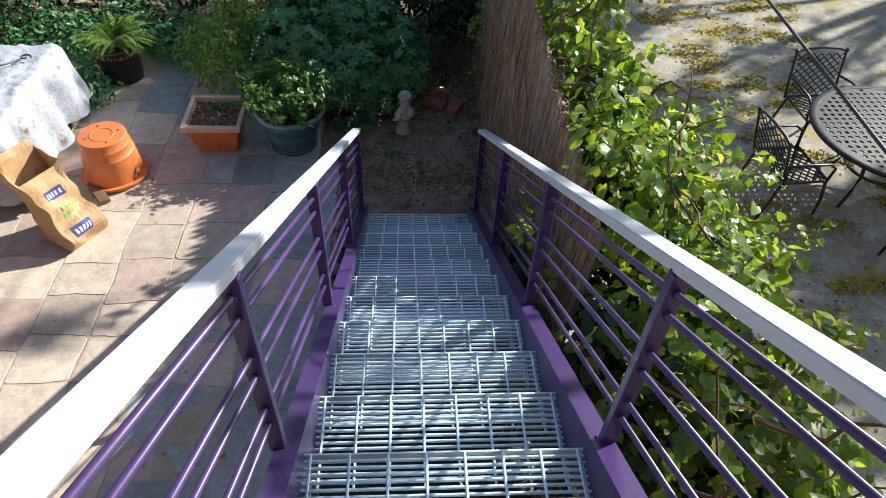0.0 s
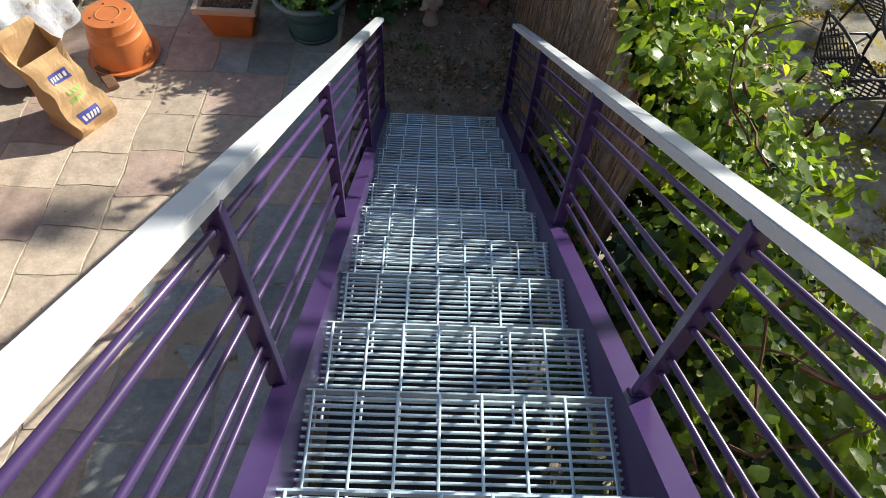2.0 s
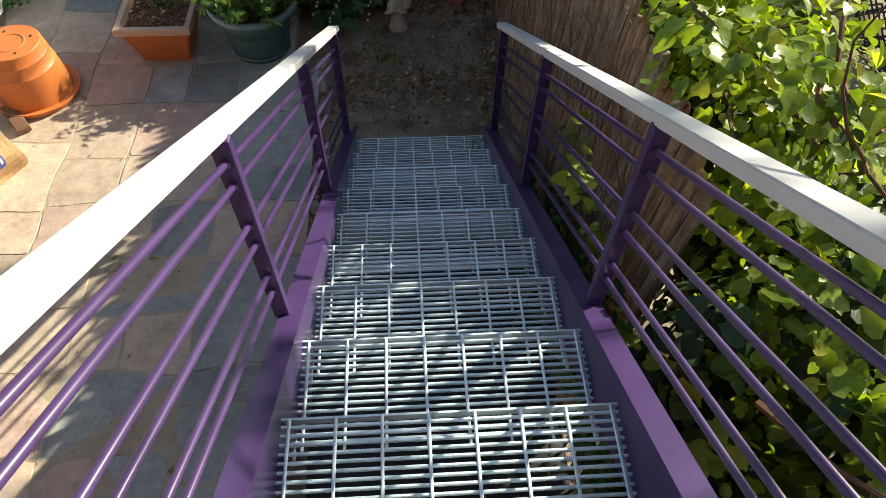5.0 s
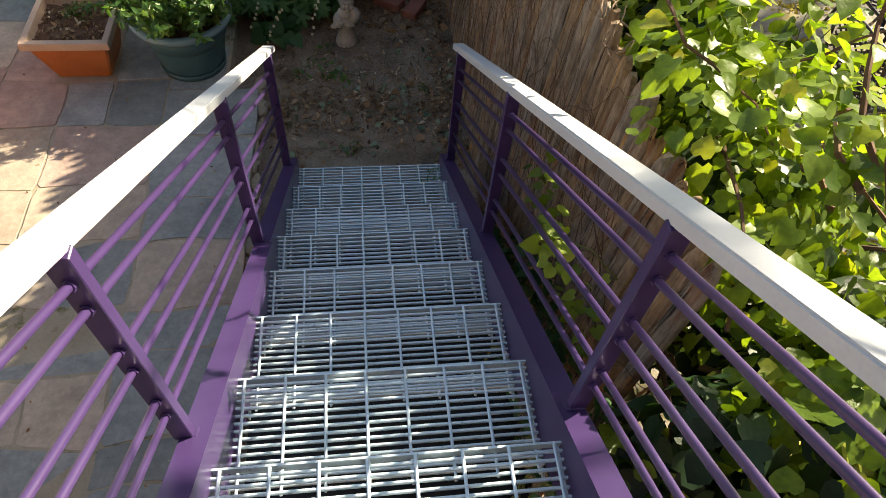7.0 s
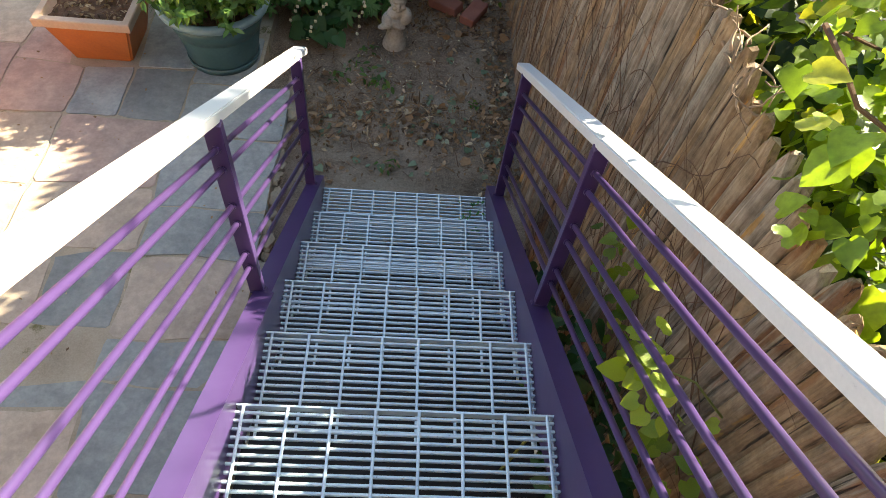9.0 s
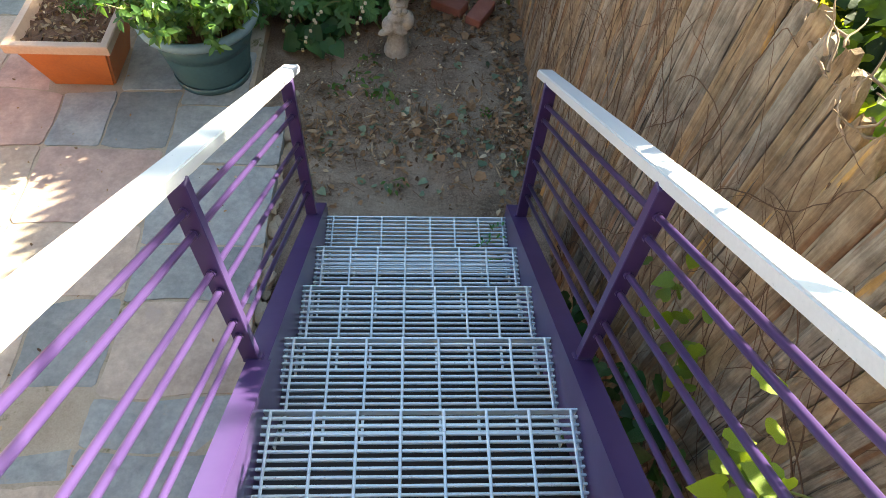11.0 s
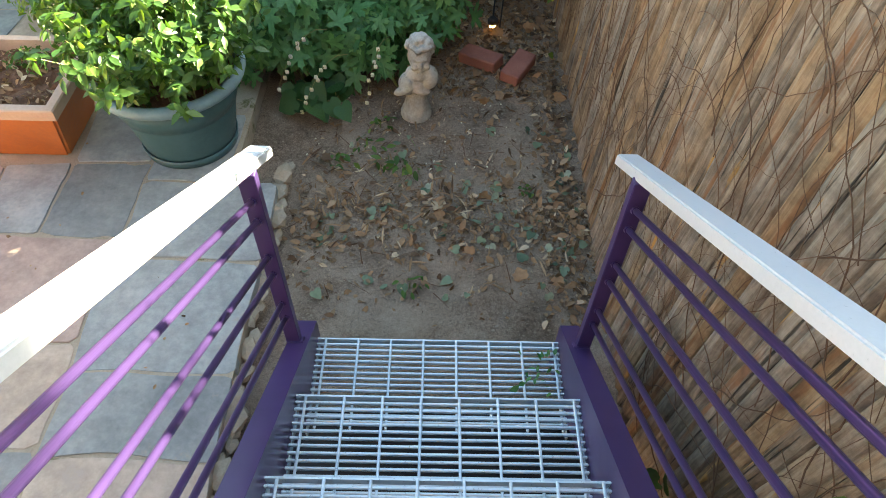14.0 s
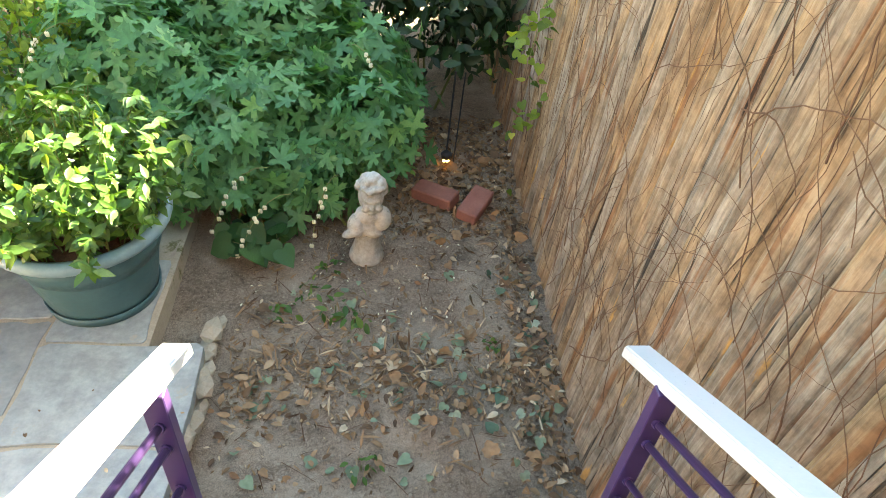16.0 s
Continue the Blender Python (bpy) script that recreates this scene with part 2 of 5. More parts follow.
LITTER_GREEN = leafy("fallen_green_leaves", (0.08, 0.13, 0.08), (0.19, 0.25, 0.16), (0.38, 0.42, 0.31), 0.8, 0.1)
VINE_LEAF = leafy("vine_leaves", (0.065, 0.125, 0.018), (0.20, 0.30, 0.042), (0.50, 0.50, 0.09), 0.33, 0.52)
BUSH_LEAF = leafy("bleeding_heart_leaves", (0.045, 0.150, 0.055), (0.095, 0.260, 0.095), (0.18, 0.37, 0.12), 0.48, 0.3)
# sprigs stand shaded, so sunlight is put into this brighter leaf colour
SPRIG_LEAF = leafy("sunlit_sprig_leaves", (0.14, 0.24, 0.03), (0.28, 0.38, 0.05), (0.46, 0.50, 0.09), 0.35, 0.5)
BROAD_LEAF = leafy("broad_heart_leaves", (0.020, 0.075, 0.022), (0.036, 0.115, 0.034), (0.07, 0.17, 0.05), 0.45, 0.25)
# near-black greens: the shade inside dense foliage is put into the colour
DARK_LEAF = leafy("painted_shade_leaves", (0.010, 0.028, 0.009), (0.020, 0.055, 0.016), (0.045, 0.10, 0.026), 0.5, 0.2)
POT_LEAF = leafy("pot_plant_leaves", (0.045, 0.115, 0.028), (0.088, 0.185, 0.042), (0.22, 0.32, 0.08), 0.38, 0.4)
MOSS = leafy("yellow_moss", (0.20, 0.16, 0.02), (0.42, 0.34, 0.045), (0.60, 0.52, 0.09), 0.9, 0.15)
FERN_LEAF = leafy("fern_fronds", (0.10, 0.19, 0.03), (0.19, 0.30, 0.05), (0.32, 0.40, 0.09), 0.5, 0.4)
PETAL = leafy("white_petals", (0.70, 0.70, 0.68), (0.80, 0.80, 0.78), (0.84, 0.84, 0.82), 0.6, 0.3)

# ---- mesh helpers ----


def put(name, bm, material, smooth=False):
    me = bpy.data.meshes.new(name)
    bm.to_mesh(me)
    bm.free()
    me.materials.append(material)
    if smooth:
        me.shade_smooth()
    return new(name, me)


def part(name, bm, material, parent, label="", smooth=False):
    ob = put(name, bm, material, smooth)
    ob.parent = parent
    return tagged(ob, label) if label else ob


def shared(name, me, parent, m):
    ob = new(name, me)
    ob.parent = parent
    ob.matrix_basis = m
    return ob


def mesh_of(bm, name, material, smooth=False):
    me = bpy.data.meshes.new(name)
    bm.to_mesh(me)
    bm.free()
    me.materials.append(material)
    if smooth:
        me.shade_smooth()
    return me


def box(bm, sx, sy, sz, m=Matrix(), bevel=0.0):
    made = bmesh.ops.create_cube(bm, size=1, matrix=m @ Matrix.Diagonal((sx, sy, sz, 1)))
    if bevel:
        edges = {e for v in made["verts"] for e in v.link_edges}
        bmesh.ops.bevel(bm, geom=list(edges), offset=bevel, segments=1, affect="EDGES")
    return bm


def boxed(sx, sy, sz, m=Matrix(), bevel=0.0):
    return box(bmesh.new(), sx, sy, sz, m, bevel)


def rod(bm, a, b, r0, r1=None, n=8):
    a, b = Vector(a), Vector(b)
    m = Matrix.Translation((a + b) / 2) @ (b - a).to_track_quat("Z", "Y").to_matrix().to_4x4()
    bmesh.ops.create_cone(bm, cap_ends=True, segments=n, radius1=r0, radius2=r0 if r1 is None else r1, depth=(b - a).length, matrix=m)
    return bm


def tube(bm, points, r0, r1=None, n=6):
    """A bent tube through points, tapering from r0 to r1."""
    r1 = r0 if r1 is None else r1
    pts = [Vector(p) for p in points]
    rings = []
    for i, p in enumerate(pts):
        d = (pts[min(i + 1, len(pts) - 1)] - pts[max(i - 1, 0)]).normalized()
        q = d.to_track_quat("Z", "Y")
        r = r0 + (r1 - r0) * i / max(1, len(pts) - 1)
        rings.append([bm.verts.new(p + q @ Vector((r * math.cos(2 * math.pi * k / n), r * math.sin(2 * math.pi * k / n), 0))) for k in range(n)])
    for a, b in zip(rings, rings[1:]):
        for k in range(n):
            bm.faces.new((a[k], a[(k + 1) % n], b[(k + 1) % n], b[k]))
    bm.faces.new(rings[0][::-1])
    bm.faces.new(rings[-1])
    return bm


def lathe(bm, profile, n=32, m=Matrix(), wobble=None):
    """A turned shape from (radius, height) pairs, closed at both ends where the radius is 0."""
    rings = []
    for r, z in profile:
        if r == 0:
            rings.append([bm.verts.new(m @ Vector((0, 0, z)))])
        else:
            rings.append([bm.verts.new(m @ Vector((r * math.cos(2 * math.pi * k / n), r * math.sin(2 * math.pi * k / n), z))) for k in range(n)])
    for a, b in zip(rings, rings[1:]):
        for k in range(n):
            j = (k + 1) % n
            if len(a) == 1 and len(b) > 1:
                bm.faces.new((a[0], b[j], b[k]))
            elif len(b) == 1 and len(a) > 1:
                bm.faces.new((a[k], a[j], b[0]))
            elif len(a) > 1:
                bm.faces.new((a[k], a[j], b[j], b[k]))
    bmesh.ops.recalc_face_normals(bm, faces=bm.faces)
    return bm


def thing(name, at, label, category, group=""):
    e = new(name)
    e.matrix_basis = Matrix.Translation(at)
    e.empty_display_size = 0.1
    return tagged(e, label, category, group)


# leaf outlines in the plane, stem at the origin, tip towards +y, one unit long
OVAL = [(0, 0), (0.16, 0.18), (0.24, 0.42), (0.18, 0.70), (0, 1), (-0.18, 0.70), (-0.24, 0.42), (-0.16, 0.18)]
HEART = [(0, 0.08), (0.22, -0.06), (0.44, 0.10), (0.48, 0.36), (0.30, 0.68), (0, 1), (-0.30, 0.68), (-0.48, 0.36), (-0.44, 0.10), (-0.22, -0.06)]
VINE = [(0, 0.08), (0.26, -0.05), (0.52, 0.16), (0.47, 0.38), (0.55, 0.58), (0.30, 0.66), (0.22, 0.84), (0, 1), (-0.22, 0.84), (-0.30, 0.66), (-0.55, 0.58), (-0.47, 0.38), (-0.52, 0.16), (-0.26, -0.05)]
LOBED = []
for lobe, reach in ((-125, 0.40), (-58, 0.52), (0, 0.60), (58, 0.52), (125, 0.40)):
    for turn_by, k in ((-26, 0.36), (-15, 0.80), (-9, 0.72), (0, 1.0), (9, 0.72), (15, 0.80), (26, 0.36)):
        a = radians(lobe + turn_by)
        LOBED.append((reach * k * math.sin(a), 0.42 + reach * k * math.cos(a)))
POINTED = [(0, 0), (0.14, 0.16), (0.24, 0.38), (0.19, 0.64), (0, 1), (-0.19, 0.64), (-0.24, 0.38), (-0.14, 0.16)]
BLADE = [(0, 0), (0.05, 0.3), (0.055, 0.6), (0, 1), (-0.055, 0.6), (-0.05, 0.3)]
rng = np.random.default_rng(7)


def leaf_fan(outline):
    """A leaf as a fan about its midrib, folded and drooping a little."""
    pts = np.array([(0, 0.42, 0.0)] + [(x, y, 0.22 * abs(x) - 0.22 * y * y) for x, y in outline])
    pts[0, 2] = -0.04
    n = len(outline)
    return pts, [(0, i + 1, (i + 1) % n + 1) for i in range(n)]


def leaf_matrices(places, normals, sizes, spread=0.6):
    """A frame for each leaf: faces its normal, turned at random about it."""
    n = len(places)
    up = normals + rng.normal(0, spread, (n, 3))
    up /= np.linalg.norm(up, axis=1)[:, None]
    side = np.cross(up, rng.normal(0, 1, (n, 3)))
    side /= np.linalg.norm(side, axis=1)[:, None]
    tip = np.cross(up, side)
    tip[:, 2] -= 0.25
    tip /= np.linalg.norm(tip, axis=1)[:, None]
    side = np.cross(tip, up)
    side /= np.linalg.norm(side, axis=1)[:, None]
    up = np.cross(side, tip)
    return np.stack((side, tip, up), 2) * sizes[:, None, None]


def foliage(name, outline, places, normals, sizes, material, parent=None, spread=0.6, label="", kind=""):
    """Many leaves in one mesh."""
    pts, tris = leaf_fan(outline)
    fr = leaf_matrices(places, normals, sizes, spread)
    v = np.einsum("nij,kj->nki", fr, pts) + places[:, None, :]
    k = len(pts)
    f = (np.array(tris)[None] + (np.arange(len(places)) * k)[:, None, None]).reshape(-1, 3)
    me = bpy.data.meshes.new(name)
    me.from_pydata(v.reshape(-1, 3).tolist(), [], f.tolist())
    me.materials.append(material)
    me.shade_smooth()
    ob = new(name, me)
    ob.parent = parent
    return tagged(ob, label, kind=kind)


def single_leaves(name, outline, places, normals, sizes, material, parent, spread=0.6):
    """Leaves as parts of their own on one shared mesh."""
    pts, tris = leaf_fan(outline)
    me = bpy.data.meshes.new(name)
    me.from_pydata(pts.tolist(), [], tris)
    me.materials.append(material)
    me.shade_smooth()
    for fr, p in zip(leaf_matrices(places, normals, sizes, spread), places):
        m = Matrix(fr.tolist()).to_4x4()
        m.translation = p
        shared(name, me, parent, m)


def blob_points(n, centre, radii, shell=0.55, low=-0.3):
    """Points in the outer shell of an uneven ellipsoid, with outward normals."""
    d = rng.normal(0, 1, (n * 3, 3))
    d /= np.linalg.norm(d, axis=1)[:, None]
    d = d[d[:, 2] > low][:n]
    r = 1 - shell * rng.random(len(d)) ** 1.6
    lump = 1 + 0.16 * np.sin(d[:, 0] * 5 + centre[0] * 3) * np.sin(d[:, 1] * 6 + centre[1]) + 0.12 * np.sin(d[:, 2] * 9)
    p = d * (r * lump)[:, None] * np.array(radii) + np.array(centre)
    nrm = d / np.array(radii)
    nrm /= np.linalg.norm(nrm, axis=1)[:, None]
    nrm[:, 2] += 0.5
    return p, nrm

# ---- large structure ----
# soil: one sheet to the horizon, dipping and lumpy in the bed beside the stairs
SOIL = -0.13


def soil_height(x, y):
    near = max(0.0, 1 - max(abs(x), abs(y - 0.6)) / 7)
    h = 0.030 * noise.noise((x * 1.9, y * 1.9, 0)) + 0.014 * noise.noise((x * 7, y * 7, 3)) + 0.007 * noise.noise((x * 19, y * 19, 5))
    return SOIL + near * h + 0.05 * min(1, max(0.0, (y - 0.9) / 0.9)) * near - 0.03 * math.exp(-((y - 0.35) ** 2) / 0.1) * near


bm = bmesh.new()
lines_x = [-60, -20, -8, -3, -1.3] + [-1.0 + 0.035 * i for i in range(61)] + [1.4, 3, 8, 20, 60]
lines_y = [-60, -20, -8, -4, -2, -0.8] + [-0.6 + 0.035 * i for i in range(98)] + [3.2, 4, 8, 20, 60]
grid = [[bm.verts.new((x, y, soil_height(x, y))) for x in lines_x] for y in lines_y]
for r0, r1 in zip(grid, grid[1:]):
    for i in range(len(lines_x) - 1):
        bm.faces.new((r0[i], r0[i + 1], r1[i + 1], r1[i]))
ground = tagged(put("ground", bm, DIRT, True), "dark brown garden soil littered with dead leaves", "soil", kind="structure")

# neighbour's paved yard beyond the fence
yard = tagged(put("pavement", boxed(14, 20, 0.2, pose(8.0, 3.0, -0.10)), CONCRETE), "grey concrete yard with patches of yellow moss", "paving", kind="structure")

# house wall behind the stair top, and plain fences that close the garden
tagged(put("wall_south", boxed(16, 0.3, 7, pose(0, -6.6, 3.5)), SIDING), "plain brick-coloured house wall behind the stair head", "wall", kind="structure")
tagged(put("wall_north", boxed(22, 0.08, 2.0, pose(2, 7.5, 1.0)), FENCE_WOOD), "plain board fence at the garden's end", "fence", kind="structure")
tagged(put("wall_west", boxed(0.08, 14, 2.0, pose(-6.6, 0.4, 1.0)), FENCE_WOOD), "plain board fence along the patio", "fence", kind="structure")

# slack, rumpled black sheet added on the soil to paint shade under the stairs
SHADE_BLACK = speckled("stair_shade_black", [(0.3, (0.010, 0.011, 0.014)), (0.7, (0.022, 0.023, 0.028))], 4, 150, 0.9, 0, 0.004, 0)
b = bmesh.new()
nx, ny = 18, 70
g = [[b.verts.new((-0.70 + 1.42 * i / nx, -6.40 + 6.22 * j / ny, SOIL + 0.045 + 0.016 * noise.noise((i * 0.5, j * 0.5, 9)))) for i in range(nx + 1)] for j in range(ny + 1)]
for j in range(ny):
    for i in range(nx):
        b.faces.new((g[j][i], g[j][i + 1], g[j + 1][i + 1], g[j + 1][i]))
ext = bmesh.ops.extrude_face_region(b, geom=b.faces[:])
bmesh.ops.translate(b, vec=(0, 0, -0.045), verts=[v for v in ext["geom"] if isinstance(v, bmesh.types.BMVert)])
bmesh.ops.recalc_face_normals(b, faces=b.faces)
tagged(put("barrier_cloth", b, SHADE_BLACK, True), "black sheet added beneath the stair to paint its deep shade", "ground cloth", kind="structure")

# ---- staircase ----
RUN, RISE, NOSE_Z, HALF = 0.3395, 0.2122, 0.15, 0.457
TREADS = 14
SLOPE = math.atan2(RISE, RUN)
stair = thing("metal_staircase", (0, 0, 0), "purple steel stair with galvanised grating treads and white handrails", "staircase")


def line_z(y):
    return NOSE_Z - y * RISE / RUN


BAR_PITCH, BARS = 0.0236, 15
bar_me = mesh_of(boxed(2 * HALF - 0.004, 0.0082, 0.014, Matrix(), 0.0022), "bearing_bar", ZINC)
cross_me = mesh_of(boxed(0.0092, RUN + 0.022, 0.008, Matrix(), 0.0025), "cross_bar", ZINC)
for k in range(TREADS):
    y0, z0 = -k * RUN, NOSE_Z + k * RISE
    tread = boxed(2 * HALF, 0.006, 0.034, pose(0, -0.003, -0.015))
    for sx in (-1, 1):
        box(tread, 0.005, RUN + 0.02, 0.03, pose(sx * (HALF - 0.0035), -(RUN + 0.02) / 2 - 0.004, -0.05))
    tread_ob = part("tread", tread, ZINC, stair, "galvanised bar-grating tread")
    tread_ob.matrix_basis = pose(0, y0, z0)
    for i in range(1, BARS):
        shared("bearing_bar", bar_me, tread_ob, pose(0, -i * BAR_PITCH, -0.0075))
    for i in range(8):
        x = (i - 3.45) * 0.1225
        if abs(x) < HALF:
            shared("cross_bar", cross_me, tread_ob, pose(x, -(RUN + 0.022) / 2, -0.001))

# stringers: channels, web inside and flanges outward, cut plumb at the foot
Y_TOP = -TREADS * RUN - 0.1


def stringer(sx, y_low, y_high, lift, x_in, foot):
    """A channel: one C-shaped section swept along the slope."""
    b = bmesh.new()
    dep, out, t = 0.30, 0.072, 0.009
    section = [(0, 0), (out, 0), (out, -t), (t, -t), (t, t - dep), (out, t - dep), (out, -dep), (0, -dep)]
    ends = []
    for y in (y_low, y_high):
        ends.append([b.verts.new((sx * (x_in + x), y, max(line_z(y) + lift + z, foot))) for x, z in section])
    n = len(section)
    for i in range(n):
        b.faces.new((ends[0][i], ends[0][(i + 1) % n], ends[1][(i + 1) % n], ends[1][i]))
    b.faces.new(ends[0][::-1])
    b.faces.new(ends[1])
    bmesh.ops.recalc_face_normals(b, faces=b.faces)
    return part("stringer", b, PURPLE, stair, "purple painted steel channel")


stringer(1, 0.035, Y_TOP, 0.085, HALF - 0.002, SOIL - 0.05)
stringer(-1, 0.035, -1.20, 0.085, HALF - 0.002, SOIL - 0.05)
stringer(-1, -1.20, Y_TOP, 0.092, HALF - 0.014, SOIL - 0.05)

# rails: posts, three pairs of rods, a flat white handrail each side
POST_Y = [-0.10, -1.180, -2.295, -3.420, -4.53]
RODS = [0.242, 0.322, 0.479, 0.563, 0.720, 0.797]


def rail_z(y):
    """The underside of the handrail."""
    return 0.996 + 0.614 * (0.085 - y)


for sx in (-1, 1):
    for y in POST_Y:
        z0, z1 = line_z(y) + 0.088, rail_z(y) + 0.004
        post = part("post", boxed(0.048, 0.030, z1 - z0, pose(sx * 0.506, y, (z0 + z1) / 2), 0.002), PURPLE, stair)
        b = boxed(0.056, 0.042, 0.010, pose(sx * 0.499, y, z0, -math.degrees(SLOPE), 0, 0), 0.004)
        part("weld_bead", b, PURPLE, post)
        for h in RODS:
            zr = line_z(y) + h
            b = bmesh.new()
            rod(b, (sx * 0.506, y + 0.026, zr - 0.026 * RISE / RUN), (sx * 0.506, y - 0.026, zr + 0.026 * RISE / RUN), 0.0125, n=8)
            part("rod_collar", b, PURPLE, post, smooth=False)
    for h in RODS:
        ya, yb = POST_Y[0] - 0.012, POST_Y[-1] - 0.1
        part("rod", rod(bmesh.new(), (sx * 0.506, ya, line_z(ya) + h), (sx * 0.506, yb, line_z(yb) + h), 0.0088, n=12), PURPLE, stair, smooth=True)
    ya, yb = 0.085, POST_Y[-1] - 0.12
    b = bmesh.new()
    w, th = 0.031, 0.040
    vs = []
    for y in (ya, yb):
        for dx, dz in ((-w, 0), (w, 0), (w, th), (-w, th)):
            vs.append(b.verts.new((sx * 0.518 + dx, y, rail_z(y) + dz)))
    for f in ((3, 2, 1, 0), (4, 5, 6, 7), (0, 1, 5, 4), (1, 2, 6, 5), (2, 3, 7, 6), (3, 0, 4, 7)):
        b.faces.new([vs[i] for i in f])
    bmesh.ops.recalc_face_normals(b, faces=b.faces)
    bmesh.ops.bevel(b, geom=b.edges[:], offset=0.004, segments=2, affect="EDGES")
    part("handrail", b, WHITE, stair, "white painted flat handrail")

# landing at the head
landing_z = NOSE_Z + TREADS * RISE
land = boxed(1.3, 1.9, 0.10, pose(0, -TREADS * RUN - 0.98, landing_z - 0.05))
part("landing", land, PURPLE, stair, "purple steel landing")

# ---- fence ----
fence = thing("stockade_fence", (0.76, 0, SOIL), "weathered split-cedar stockade fence with pointed boards", "fence")
LEAN = 0.055
y, i = 4.7, 0
random.seed(4)
while y > -2.05:
    w = random.uniform(0.068, 0.086)
    h = 2.11 + random.uniform(-0.05, 0.03)
    b = bmesh.new()
    d = random.uniform(0.018, 0.030)
    front = [(-0.50, -0.004), (-0.38, -d * 0.62), (-0.22, -d * random.uniform(0.7, 1)), (-0.06, -d * random.uniform(0.75, 1.1)), (0.10, -d * random.uniform(0.75, 1.1)), (0.26, -d * random.uniform(0.7, 1)), (0.40, -d * 0.6), (0.50, -0.004), (0.50, 0.012), (-0.50, 0.012)]
    n = len(front)
    rows = []
    for z, k in ((-0.08, 1), (0.25, 0.98), (0.55, 1.0), (0.85, 0.97), (1.15, 1.0), (1.45, 0.97), (1.75, 1.0), (h - 0.085, 0.95), (h - 0.03, 0.62), (h, 0.26)):
        row = []
        for j, (py, px) in enumerate(front):
            rough = random.uniform(-0.0035, 0.0035) if j < 8 else 0
            row.append(b.verts.new((px + rough, py * w * k + random.uniform(-0.0015, 0.0015), z + (random.uniform(-0.012, 0.012) if z > 1.9 else 0))))
        rows.append(row)
    for r0, r1 in zip(rows, rows[1:]):
        for j in range(n):
            b.faces.new((r0[j], r0[(j + 1) % n], r1[(j + 1) % n], r1[j]))
    b.faces.new(rows[-1])
    bmesh.ops.recalc_face_normals(b, faces=b.faces)
    ob = part("board", b, FENCE_WOOD, fence)
    ob.matrix_basis = Matrix.Translation((0, y - w / 2, 0)) @ pose(0, 0, 0, 0, math.degrees(LEAN) + random.uniform(-0.2, 0.2), random.uniform(-1.5, 1.5))
    y -= w - random.uniform(0.002, 0.006)
for z in (0.35, 1.6):
    part("back_rail", boxed(0.045, 6.6, 0.09, pose(0.048 + z * LEAN, 1.37, z, 0, math.degrees(LEAN), 0)), FENCE_WOOD, fence)

# ---- patio ----
patio = thing("patio", (0, 0, 0), "irregular bluestone and rose flagstone patio with sandy joints", "patio")
tagged(patio, kind="structure")
bed = boxed(5.68, 9.7, 0.22, pose(-3.85, -1.62, -0.1135))
box(bed, 0.22, 7.39, 0.22, pose(-0.90, -2.775, -0.1135))
part("mortar_bed", bed, MORTAR, patio)
random.seed(11)
mats = {"b": STONE_BLUE, "t": STONE_TAN, "r": STONE_RED}


def flag(x0, x1, y0, y1, kind):
    """A hand-cut stone: corners out of square, sides wavy and chipped."""
    b = bmesh.new()
    r = random.uniform
    cx, cy = (x0 + x1) / 2, (y0 + y1) / 2

    def drift_xy(x, y):
        # neighbours share this drift, so their joints stay narrow though they wander
        return x + 0.035 * noise.noise((x * 2.3, y * 2.3, 8)), y + 0.045 * noise.noise((x * 2.1, y * 2.1, 15))
    cs = [(x0, y0), (x1, y0), (x1, y1), (x0, y1)]
    ring = []
    for a, c in zip(cs, cs[1:] + cs[:1]):
        cut = r(0.02, 0.06)
        for u in (cut, 0.2, 0.36, 0.5, 0.66, 0.82, 1 - cut):
            x, y = drift_xy(a[0] + (c[0] - a[0]) * u, a[1] + (c[1] - a[1]) * u)
            g = r(0.004, 0.011) + (r(0, 0.012) if random.random() < 0.15 else 0)
            d = Vector((cx - x, cy - y)).normalized()
            ring.append((x + d.x * g, y + d.y * g))
    t = r(-0.004, 0.004)
    tx, ty = r(-0.006, 0.006), r(-0.006, 0.006)
    top = [b.verts.new((x - cx + (cx - x) * 0.008, y - cy + (cy - y) * 0.008, t + (x - cx) * tx + (y - cy) * ty)) for x, y in ring]
    mid = [b.verts.new((x - cx, y - cy, t - 0.003)) for x, y in ring]
    low = [b.verts.new((x - cx, y - cy, -0.05)) for x, y in ring]
    n = len(ring)
    b.faces.new(top)
    for u, v in ((mid, top), (low, mid)):
        for j in range(n):
            b.faces.new((u[j], u[(j + 1) % n], v[(j + 1) % n], v[j]))
    ob = part("flagstone", b, mats[kind], patio)
    ob.matrix_basis = Matrix.Translation((cx, cy, 0))


